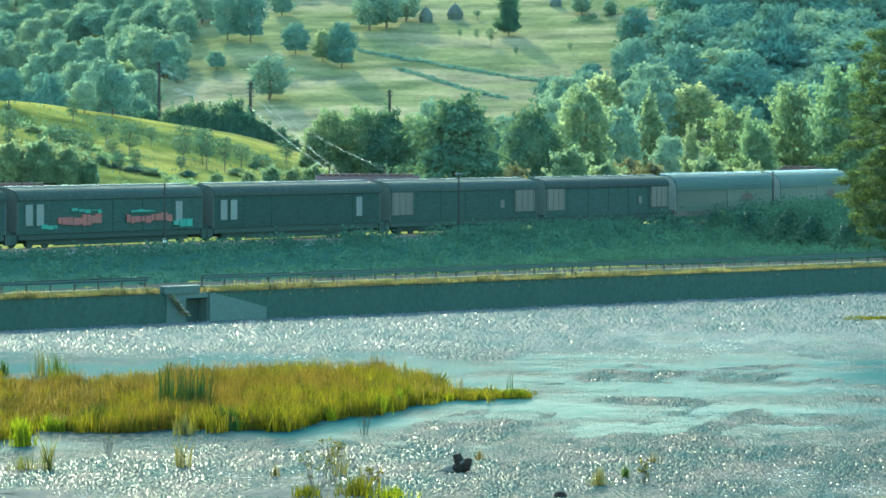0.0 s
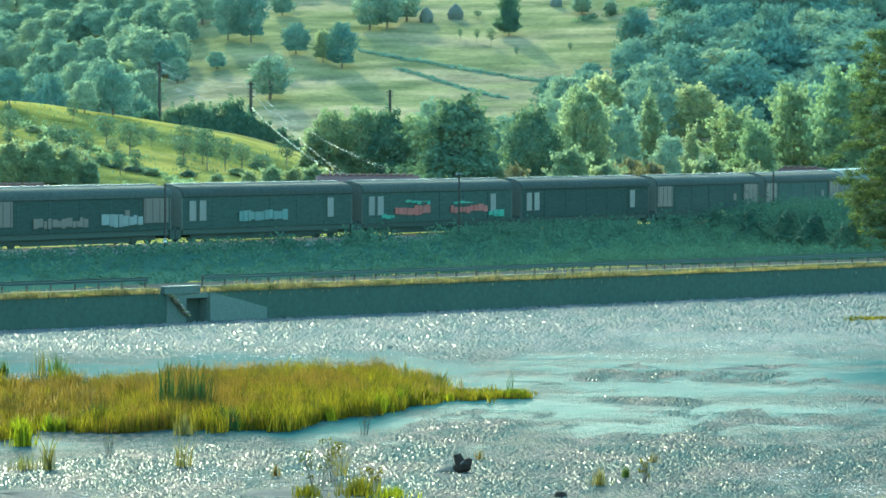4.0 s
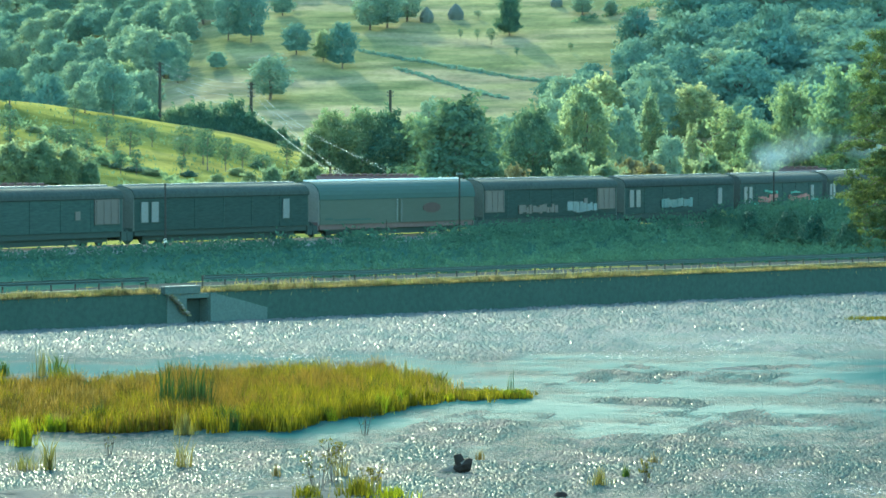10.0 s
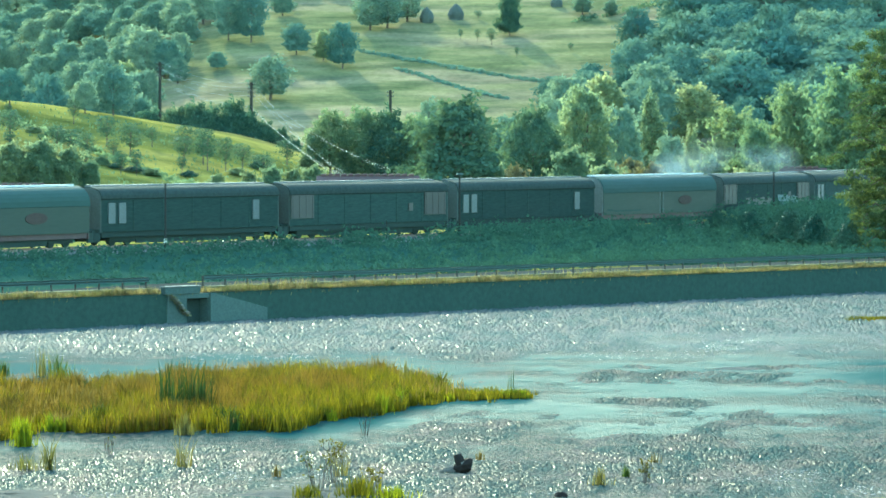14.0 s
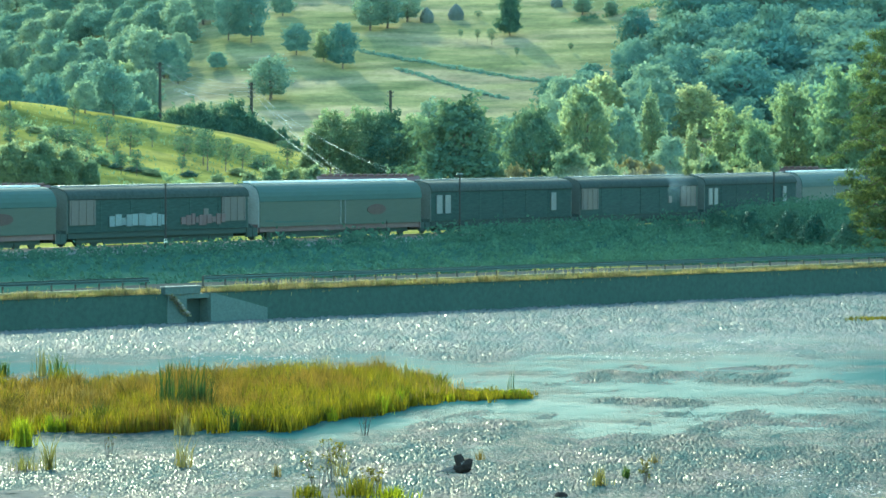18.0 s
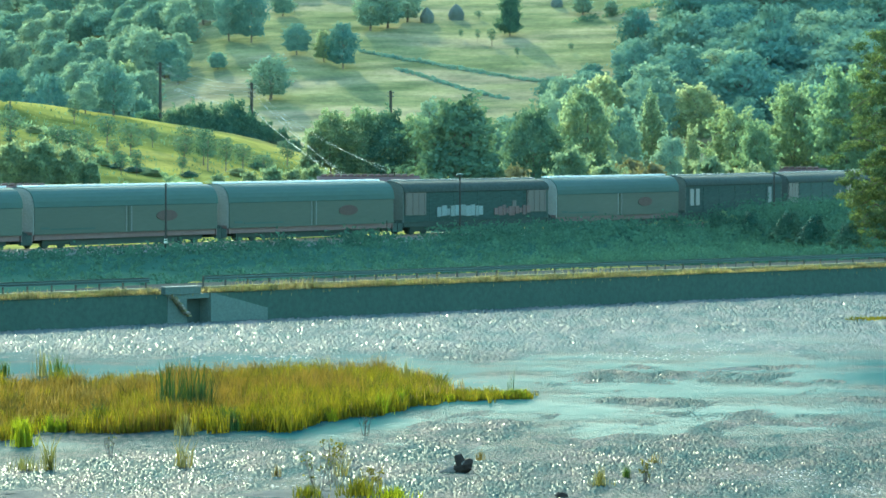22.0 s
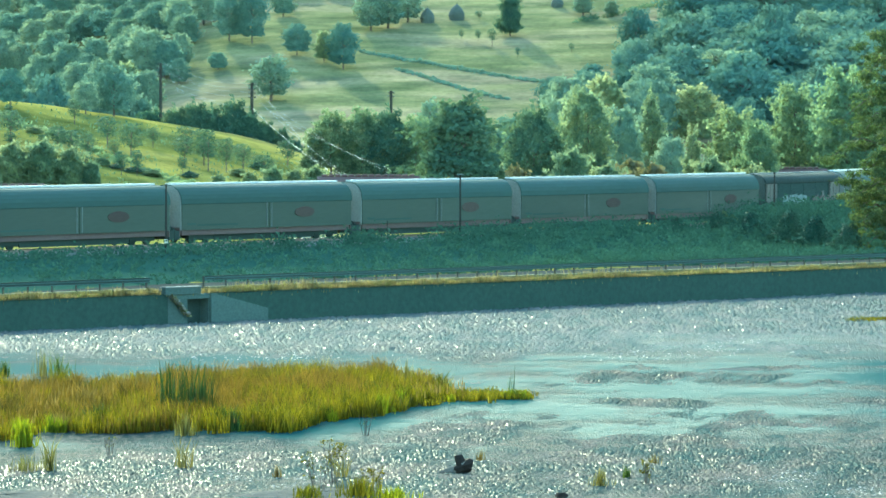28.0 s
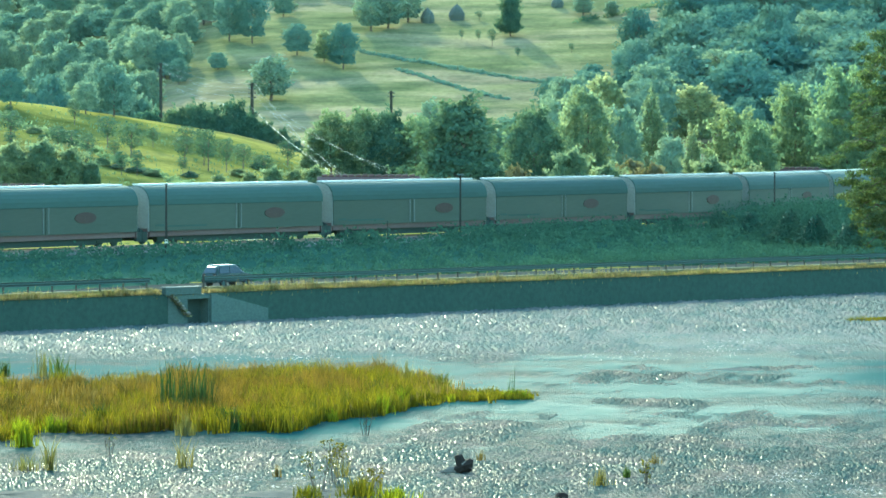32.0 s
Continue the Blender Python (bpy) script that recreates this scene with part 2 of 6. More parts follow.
M_KERB = surface("mossy_kerb", (0.1, 0.1, 0.05), (0.2, 0.185, 0.095), 1.2, 0.95, relief=0.5, dist=0.03, gloss=0.1, grain=0.35)
# dark wagon and undercarriage tones lifted towards teal, haze put into the colour
M_BROWN = surface("wagon_brown", (0.027, 0.047, 0.039), (0.038, 0.06, 0.05), 0.6, 0.85, relief=0.02, stretch=(0.3, 1, 2.0), spread=0.2, gloss=0.1)
M_BROWN_ROOF = surface("wagon_roof_brown", (0.03, 0.042, 0.036), (0.044, 0.054, 0.047), 0.5, 0.9, relief=0.05, spread=0.15, gloss=0.05)
M_GREY_PANEL = surface("grey_panel", (0.045, 0.045, 0.036), (0.075, 0.0713, 0.0585), 1.0, 0.6, relief=0.05, stretch=(3, 1, 0.6))
M_PALE = surface("pale_strip", (0.075, 0.0938, 0.0863), (0.116, 0.131, 0.124), 1.0, 0.55, relief=0.03)
M_RED_BEAM = surface("red_underframe", (0.062, 0.042, 0.038), (0.095, 0.058, 0.05), 1.0, 0.65)
M_UNDER = surface("undercarriage", (0.028, 0.046, 0.038), (0.046, 0.06, 0.05), 2.0, 0.85, gloss=0.1)
M_GRAF_RED = surface("graffiti_red", (0.12, 0.032, 0.027), (0.2, 0.05, 0.042), 2.0, 0.6)
M_GRAF_DULL = surface("graffiti_faded_red", (0.06, 0.04, 0.037), (0.085, 0.05, 0.045), 2.0, 0.7)
M_GRAF_GREEN = surface("graffiti_green", (0.02, 0.13, 0.085), (0.04, 0.2, 0.14), 2.0, 0.6)
M_GRAF_TEAL = surface("graffiti_teal", (0.03, 0.085, 0.08), (0.06, 0.12, 0.11), 2.0, 0.6)
M_GRAF_WHITE = surface("graffiti_white", (0.07, 0.105, 0.1), (0.17, 0.21, 0.195), 3.0, 0.7, grain=0.5)
M_LOGO = surface("logo_red", (0.064, 0.052, 0.043), (0.074, 0.055, 0.046), 2.0, 0.8, gloss=0.1)
M_BARK = surface("bark", (0.06, 0.045, 0.035), (0.14, 0.11, 0.085), 3.0, 0.95, relief=0.8, dist=0.03, stretch=(1, 1, 0.3))
M_POLE = surface("weathered_pole", (0.025, 0.026, 0.022), (0.05, 0.048, 0.04), 3.0, 0.9, stretch=(1, 1, 0.2), gloss=0.1)
# leaf greens shifted to blue, taking in some of the valley haze
M_LEAF = leaf_material("leaf_green", (0.09, 0.13, 0.092), (0.125, 0.165, 0.108), (2.7, 2.5, 1.7), 0.38)
M_LEAF_DARK = leaf_material("leaf_dark", (0.072, 0.118, 0.088), (0.1, 0.148, 0.106), (1.7, 1.6, 1.05), 0.35)
M_LEAF_PALE = leaf_material("leaf_pale", (0.1, 0.15, 0.105), (0.15, 0.2, 0.13), (2.6, 2.1, 1.6), 0.46)
# far leaves: the blue of distant haze is painted into their colour
M_LEAF_FAR = leaf_material("leaf_haze_blue", (0.13, 0.195, 0.168), (0.152, 0.218, 0.182), (2.3, 2.0, 1.4), 0.24)
M_LEAF_FAR_DARK = leaf_material("leaf_deep_haze_blue", (0.108, 0.174, 0.154), (0.124, 0.192, 0.168), (2.0, 1.8, 1.3), 0.15)
M_SCRUB = leaf_material("scrub", (0.046, 0.089, 0.066), (0.06, 0.108, 0.08), (1.0, 1.05, 0.85), 0.08)
M_LEAF_RUST = leaf_material("leaf_rust", (0.12, 0.115, 0.07), (0.18, 0.16, 0.1), (1.7, 1.6, 1.0), 0.4)
M_LEAF_OLIVE = leaf_material("leaf_olive", (0.055, 0.08, 0.042), (0.11, 0.13, 0.062), (1.5, 1.45, 0.8), 0.5)
M_GRASS_GOLD = leaf_material("grass_gold", (0.042, 0.035, 0.01), (0.13, 0.094, 0.026), (1.6, 1.4, 0.6), 0.5, (1.5, 0.35, 0.3))
M_GRASS_GREEN = leaf_material("grass_green", (0.035, 0.042, 0.006), (0.14, 0.132, 0.016), (1.8, 1.5, 0.4), 0.5, (1.7, 0.4, 0.3))
M_REED = leaf_material("reed", (0.03, 0.048, 0.01), (0.07, 0.092, 0.02), (1.4, 1.4, 0.5), 0.45)
# hay tone darkened for the back light, with some blue haze
M_HAY = surface("hay", (0.07, 0.085, 0.068), (0.115, 0.125, 0.09), 2.0, 1.0, relief=0.9, dist=0.1)
M_DRIFTWOOD = surface("driftwood", (0.012, 0.01, 0.008), (0.035, 0.026, 0.02), 4.0, 0.9, gloss=0.1)
M_GRAVEL = surface("gravel", (0.11, 0.1, 0.08), (0.22, 0.19, 0.155), 3.0, 1.0, relief=0.9, dist=0.05, gloss=0.0)
M_WAVELET = crest_material()
M_WIRE = surface("bright_wire", (0.3, 0.31, 0.3), (0.4, 0.41, 0.4), 1.0, 0.6, relief=0.0, gloss=0.2)
# bank soil, coloured dark for the shade below the train
M_BANK = surface("bank_shade_colour", (0.042, 0.078, 0.054), (0.054, 0.095, 0.066), 0.8, 1.0, relief=0.6, dist=0.1, gloss=0.0)
M_LIME = leaf_material("lime_leaf", (0.09, 0.11, 0.01), (0.19, 0.205, 0.02), (1.6, 1.5, 0.4), 0.6)
M_VERGE = leaf_material("verge_grass", (0.12, 0.13, 0.062), (0.23, 0.225, 0.115), (1.45, 1.35, 0.7), 0.6)
M_CATTAIL = leaf_material("cattail", (0.024, 0.044, 0.014), (0.06, 0.088, 0.026), (1.2, 1.3, 0.5), 0.2)
M_DRY = leaf_material("dry_tuft", (0.08, 0.075, 0.03), (0.17, 0.15, 0.06), (1.4, 1.3, 0.7), 0.5)
# pale paint standing for sunlight along the wagon ridges
M_RIDGE = surface("ridge_sun_line", (0.35, 0.38, 0.36), (0.62, 0.64, 0.6), 1.0, 0.6, relief=0.03, stretch=(0.3, 1, 1))
M_LEAF_DEEP = leaf_material("leaf_deep_green", (0.052, 0.094, 0.076), (0.072, 0.117, 0.09), (3.0, 2.5, 1.5), 0.22)
M_END_DARK = surface("wagon_end_dull", (0.055, 0.07, 0.06), (0.09, 0.098, 0.084), 1.2, 0.8, relief=0.05, spread=0.2, gloss=0.15)
M_MUD = surface("mud", (0.05, 0.045, 0.03), (0.1, 0.085, 0.055), 2.0, 0.7)
M_SEDGE = surface("sedge_bar", (0.06, 0.055, 0.012), (0.12, 0.1, 0.024), 2.0, 1.0, relief=0.9, dist=0.1, gloss=0.0)
M_RIVER_STONE = surface("river_stone", (0.12, 0.11, 0.09), (0.28, 0.25, 0.21), 6.0, 0.6)
M_SEED = leaf_material("seed_head", (0.075, 0.06, 0.025), (0.16, 0.125, 0.05), (1.3, 1.2, 0.7), 0.5)
M_GRASS_STRAW = leaf_material("grass_straw", (0.13, 0.12, 0.07), (0.25, 0.225, 0.135), (1.35, 1.2, 0.8), 0.6)
M_ROOF = surface("roof_tiles", (0.06, 0.035, 0.03), (0.12, 0.065, 0.055), 3.0, 0.85)
M_PLASTER = surface("plaster", (0.5, 0.47, 0.4), (0.62, 0.58, 0.5), 1.0, 0.9)
# one car in two tones: sun on the roof, shade on the body
M_CAR = surface("car_roof_sunlit", (0.16, 0.19, 0.19), (0.2, 0.23, 0.23), 1.0, 0.35, 0.0, relief=0.0)
M_CAR_LOW = surface("car_body_shaded", (0.03, 0.05, 0.046), (0.038, 0.058, 0.054), 1.0, 0.4, 0.0, relief=0.0, gloss=0.2)
M_GLASS = surface("car_glass", (0.02, 0.03, 0.035), (0.03, 0.04, 0.045), 1.0, 0.08, relief=0.0)
M_RUBBER = surface("rubber", (0.015, 0.015, 0.015), (0.03, 0.03, 0.03), 3.0, 0.85)


# ---------------------------------------------------------------- mesh helpers
def mesh_of(name, verts, faces, mat, smooth_shade=False):
    me = bpy.data.meshes.new(name)
    me.from_pydata([tuple(map(float, v)) for v in verts], [], [tuple(map(int, f)) for f in faces])
    me.materials.append(mat)
    if smooth_shade:
        me.shade_smooth()
    me.update()
    return me


def quads_mesh(name, pts, mat):
    """pts: array (n, k, 3) of separate k-cornered faces."""
    n, k = pts.shape[:2]
    me = bpy.data.meshes.new(name)
    me.vertices.add(n * k)
    me.vertices.foreach_set("co", pts.reshape(-1).astype(np.float32))
    me.loops.add(n * k)
    me.loops.foreach_set("vertex_index", np.arange(n * k, dtype=np.int32))
    me.polygons.add(n)
    me.polygons.foreach_set("loop_start", np.arange(0, n * k, k, dtype=np.int32))
    me.materials.append(mat)
    me.update(calc_edges=True)
    me.validate()
    return me


def part(name, bm, mat, parent, label="", bevel=0.0):
    """Links a bmesh as one mesh object under a thing or a part."""
    if bevel:
        bmesh.ops.bevel(bm, geom=bm.edges[:], offset=bevel, segments=1, affect="EDGES")
    me = bpy.data.meshes.new(name)
    bm.to_mesh(me)
    bm.free()
    me.materials.append(mat)
    return place(name, me, parent, label)


def place(name, me, parent, label=""):
    ob = new(name, me)
    ob.parent = parent
    if label:
        tagged(ob, label)
    return ob


def box(bm, x0, x1, y0, y1, z0, z1):
    r = bmesh.ops.create_cube(bm, size=1)
    for v in r["verts"]:
        v.co = Vector((x0 + (v.co.x + 0.5) * (x1 - x0), y0 + (v.co.y + 0.5) * (y1 - y0), z0 + (v.co.z + 0.5) * (z1 - z0)))
    return r["verts"]


def boxed(*args):
    bm = bmesh.new()
    box(bm, *args)
    return bm


def tube(bm, a, b, r0, r1=None, seg=8):
    a, b = Vector(a), Vector(b)
    d = b - a
    r = bmesh.ops.create_cone(bm, cap_ends=True, segments=seg, radius1=r0, radius2=r0 if r1 is None else r1, depth=d.length)
    bmesh.ops.transform(bm, matrix=Matrix.Translation((a + b) / 2) @ d.to_track_quat("Z", "Y").to_matrix().to_4x4(), verts=r["verts"])
    return r["verts"]


def extrude_profile(bm, prof, x0, x1, steps=1, closed=True):
    """Sweeps a (y, z) outline along x."""
    rings = [[bm.verts.new((x0 + (x1 - x0) * i / steps, y, z)) for y, z in prof] for i in range(steps + 1)]
    k = len(prof)
    for a, b in zip(rings, rings[1:]):
        for j in range(k if closed else k - 1):
            bm.faces.new((a[j], a[(j + 1) % k], b[(j + 1) % k], b[j]))
    if closed:
        bm.faces.new(rings[0][::-1])
        bm.faces.new(rings[-1])
    bmesh.ops.recalc_face_normals(bm, faces=bm.faces[:])


# ---------------------------------------------------------------- ground, water, road
def lines(*spans):
    out = []
    for a, b, step in spans:
        out.extend(np.arange(a, b, step))
    return np.array(out)


def build_ground():
    n = lines((-900, -60, 60), (-60, 196, 8), (196, 201, 2.5), (201.0, 203, 0.45), (203, 330, 2.5), (330, 960, 5.0), (960, 1400, 40), (1400, 3900, 250))
    m = lines((-2500, -400, 200), (-400, 40, 20), (40, 480, 4.0), (480, 1000, 5.5), (1000, 1500, 40), (1500, 3900, 250))
    gm, gn = np.meshgrid(m, n)
    gx, gy = xy(gm, gn)
    z = np.concatenate([ground_z(gx[i:i + 20], gy[i:i + 20]) for i in range(0, len(n), 20)])
    k = len(m)
    verts = np.stack([gx, gy, z], -1).reshape(-1, 3)
    i = np.arange(len(n) - 1)[:, None] * k + np.arange(k - 1)[None]
    faces = np.stack([i, i + 1, i + k + 1, i + k], -1).reshape(-1, 4)
    ob = new("ground", mesh_of("ground", verts, faces, M_GROUND, True))
    tagged(ob, "rolling green and straw-yellow meadow land beyond the river", "ground", kind="structure")


def build_water():
    n = [60, 120, WALL + 0.3]
    m = np.arange(-500, 901, 50)
    verts = [(*xy(a, b), 0.0) for b in n for a in m]
    k = len(m)
    faces = [(j * k + i, j * k + i + 1, (j + 1) * k + i + 1, (j + 1) * k + i) for j in range(2) for i in range(k - 1)]
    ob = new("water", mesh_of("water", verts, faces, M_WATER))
    tagged(ob, "shallow rippled river water glittering in the back light", "water", kind="structure")


build_ground()
build_water()


def strip(name, mat, n0, n1, z0, z1, m0, m1, step=3.0, wobble=0.0):
    """A long block parallel to the river wall."""
    bm = bmesh.new()
    ms = np.append(np.arange(m0, m1 - 0.01, step), m1)
    rings = []
    for m in ms:
        w = wobble * (random.random() - 0.5)
        rings.append([bm.verts.new((*xy(m, n), z + (w if z == z1 else 0))) for n, z in ((n0, z0), (n0 + 0.12 * bool(wobble), z1), (n1, z1), (n1, z0))])
    for a, b in zip(rings, rings[1:]):
        for j in range(4):
            bm.faces.new((a[j], a[(j + 1) % 4], b[(j + 1) % 4], b[j]))
    bm.faces.new(rings[0][::-1])
    bm.faces.new(rings[-1])
    bmesh.ops.recalc_face_normals(bm, faces=bm.faces[:])
    return part(name, bm, mat, None)


BRIDGE = (183.2, 188.0)    # stretch of the wall with the culvert


def build_bank():
    lo = strip("wall_river", M_STONE, WALL, WALL + 0.7, -1.4, 2.0, -300, BRIDGE[0] + 0.7, 3.0, 0.12)
    hi = strip("wall_river_far", M_STONE, WALL, WALL + 0.7, -1.4, 2.0, BRIDGE[1], 700, 3.0, 0.12)
    for ob in (lo, hi):
        tagged(ob, "dark weathered stone river wall along the road", "wall", kind="structure")
    road = strip("road", M_ASPHALT, WALL + 1.3, WALL + 9.6, ROAD_Z - 0.3, ROAD_Z, -300, 700, 10.0)
    tagged(road, "grey asphalt road running along the river wall", "road", kind="structure")


def guardrail(m0, m1):
    """Corrugated beam on posts, parallel to the wall."""
    thing = new("guardrail")
    tagged(thing, "galvanised steel guardrail on dark rusty posts beside the road", "guardrail", "", "")
    n = WALL + 1.0
    prof = [(-0.02, 2.72), (0.05, 2.78), (-0.02, 2.86), (0.05, 2.94), (-0.02, 3.02), (-0.05, 3.02), (0.02, 2.94), (-0.05, 2.86), (0.02, 2.78), (-0.05, 2.72)]
    bm = bmesh.new()
    extrude_profile(bm, prof, 0, m1 - m0, int((m1 - m0) / 4))
    part("rail_beam", bm, M_STEEL, thing)
    post = boxed(-0.05, 0.05, -0.04, 0.04, ROAD_Z - 0.3, 3.0)
    me = None
    for k in range(int((m1 - m0) / 2.0) + 1):
        if me is None:
            ob = part("post", post, M_RUST, thing)
            me = ob.data
        else:
            ob = place("post", me, thing)
        ob.location = (k * 2.0, 0.1, 0)
    thing.matrix_world = Matrix.Translation((*xy(m0, n), 0)) @ Matrix.Rotation(math.atan2(S, C), 4, "Z")
    return thing


build_bank()
guardrail(155, BRIDGE[0])
guardrail(BRIDGE[1], 275)


def build_track():
    us = np.arange(-440, 600, 4.0)
    bm = bmesh.new()
    rings = []
    for u in us:
        x, y, h = track(u)
        px, py = -math.sin(h), math.cos(h)
        rings.append([bm.verts.new((x + px * o, y + py * o, z)) for o, z in ((-2.6, RAIL_Z - 0.9), (-1.6, RAIL_Z - 0.28), (1.6, RAIL_Z - 0.28), (2.6, RAIL_Z - 0.9))])
    for a, b in zip(rings, rings[1:]):
        for j in range(3):
            bm.faces.new((a[j], b[j], b[j + 1], a[j + 1]))
    tagged(part("track_bed", bm, M_BALLAST, None), "grey stone ballast bed of the railway", "track bed", kind="structure")
    for side in (-0.75, 0.75):
        bm = bmesh.new()
        rings = []
        for u in us:
            x, y, h = track(u)
            px, py = -math.sin(h), math.cos(h)
            rings.append([bm.verts.new((x + px * (side + o), y + py * (side + o), z)) for o, z in ((-0.06, RAIL_Z - 0.17), (-0.035, RAIL_Z), (0.035, RAIL_Z), (0.06, RAIL_Z - 0.17))])
        for a, b in zip(rings, rings[1:]):
            for j in range(3):
                bm.faces.new((a[j], b[j], b[j + 1], a[j + 1]))
        tagged(part("rail", bm, M_RAIL, None), "brown rusted steel rail with a worn head", "rail", "rails of the track")
    bm = bmesh.new()
    for u in np.arange(-60, 160, 0.62):
        x, y, h = track(u)
        vs = box(bm, -0.12, 0.12, -1.3, 1.3, -0.3, -0.17)
        bmesh.ops.transform(bm, matrix=Matrix.Translation((x, y, RAIL_Z)) @ Matrix.Rotation(h, 4, "Z"), verts=vs)
    tagged(part("sleepers", bm, M_SLEEPER, None), "row of grey sleepers bedded in ballast", "sleepers", kind="stuff")


build_track()

# ---------------------------------------------------------------- the train
LEN = 23.24


def arch(w, z0, z1, z2, k=7):
    """Outline of a wagon's section: walls from z0 to z1, arched roof up to z2."""
    pts = [(-w, z0), (-w, z1)]
    for i in range(1, 2 * k):
        a = math.pi * (1 - i / (2 * k))
        pts.append((w * math.copysign(abs(math.cos(a)) ** 0.8, math.cos(a)), z1 + (z2 - z1) * math.sin(a) ** 0.9))
    return pts + [(w, z1), (w, z0)]


def roof_profile(w, z1, z2, k=7, th=0.05):
    outer = arch(w + 0.03, z1, z1 + 0.02, z2, k)
    inner = [(y * 0.97, z - th) for y, z in outer[::-1]]
    return outer + inner


def bogie(parent, x):
    b = part("bogie", boxed(x - 1.5, x + 1.5, -1.05, -0.85, 0.3, 0.82), M_UNDER, parent)
    for k, dx in enumerate((-0.9, 0.9)):
        for side in (-0.76, 0.76):
            bm = bmesh.new()
            tube(bm, (x + dx, side - 0.06, 0.46), (x + dx, side + 0.06, 0.46), 0.46, seg=16)
            part("wheel", bm, M_UNDER, b)
        bm = bmesh.new()
        tube(bm, (x + dx, -1.0, 0.46), (x + dx, 1.0, 0.46), 0.08, seg=8)
        part("axle", bm, M_UNDER, b)
    part("bogie_side", boxed(x - 1.5, x + 1.5, 0.85, 1.05, 0.3, 0.82), M_UNDER, b)
    part("bolster", boxed(x - 0.3, x + 0.3, -1.0, 1.0, 0.5, 0.85), M_UNDER, b)


def extrude_truss(bm, pts, y0, y1):
    """A plate of outline pts (x, z) between y0 and y1."""
    a = [bm.verts.new((x, y0, z)) for x, z in pts]
    b = [bm.verts.new((x, y1, z)) for x, z in pts]
    for i in range(len(pts)):
        k = (i + 1) % len(pts)
        bm.faces.new((a[i], a[k], b[k], b[i]))
    bm.faces.new(a[::-1])
    bm.faces.new(b)
    bmesh.ops.recalc_face_normals(bm, faces=bm.faces[:])


def wagon_base(name, body_mat, roof_mat, end_mat, beam_mat, wall_top, ridge):
    thing = new(name)
    half = 10.95
    bm = bmesh.new()
    extrude_profile(bm, [(-1.38, 1.02), (-1.38, wall_top), (1.38, wall_top), (1.38, 1.02)], -half + 0.1, half - 0.1)
    part("body", bm, body_mat, thing)
    bm = bmesh.new()
    extrude_profile(bm, roof_profile(1.43, wall_top, ridge), -half, half)
    part("roof", bm, roof_mat, thing)
    for e in (-1, 1):
        bm = bmesh.new()
        extrude_profile(bm, arch(1.36, 0.98, wall_top, ridge - 0.06), e * (half - 0.1), e * (half + 0.02))
        end = part("end_wall", bm, end_mat, thing)
        for y in (-0.85, 0.85):
            bm = bmesh.new()
            tube(bm, (e * (half + 0.0), y, 1.03), (e * (half + 0.5), y, 1.03), 0.09, seg=8)
            tube(bm, (e * (half + 0.5), y, 1.03), (e * (half + 0.62), y, 1.03), 0.24, seg=12)
            part("buffer", bm, M_UNDER, end)
        bogie(thing, e * 8.0)
    for y in (-1.2, 1.2):
        part("sole_bar", boxed(-half + 0.2, half - 0.2, y - 0.1, y + 0.1, 0.62, 1.0), beam_mat, thing)
    for e in (-1, 1):
        head = part("headstock", boxed(e * (half + 0.02) - 0.06, e * (half + 0.02) + 0.06, -1.3, 1.3, 0.55, 1.2), beam_mat, thing)
        for y in (-1.28, 1.08):
            part("step_plate", boxed(min(e * half, e * (half + 0.64)), max(e * half, e * (half + 0.64)), y, y + 0.2, 0.3, 0.98), M_UNDER, head)
        part("coupling", boxed(min(e * half, e * (half + 0.72)), max(e * half, e * (half + 0.72)), -0.3, 0.3, 0.35, 1.0), M_UNDER, head)
    part("brake_gear", boxed(-1.6, 1.6, -0.7, 0.7, 0.3, 0.75), M_UNDER, thing)
    for y in (-1.0, 1.0):
        bm = bmesh.new()
        extrude_truss(bm, [(-6.6, 0.76), (-6.3, 0.16), (6.3, 0.16), (6.6, 0.76)], y - 0.05, y + 0.05)
        part("under_truss", bm, M_UNDER, thing)
    # ridge walkway, painted pale for the sunlit line along the roof
    part("ridge_strip", boxed(-half + 0.3, half - 0.3, -0.26, 0.26, ridge - 0.02, ridge + 0.11), M_RIDGE if body_mat == M_SILVER else M_PALE, thing)
    return thing


def emblem(parent, x, z, y=-1.47):
    """Plain red oval."""
    bm = bmesh.new()
    vs = tube(bm, (x, y + 0.03, z), (x, y - 0.004, z), 0.4, seg=24)
    for v in vs:
        v.co.x = x + (v.co.x - x) * 3.2
    part("emblem", bm, M_LOGO, parent, "faded red painted emblem")


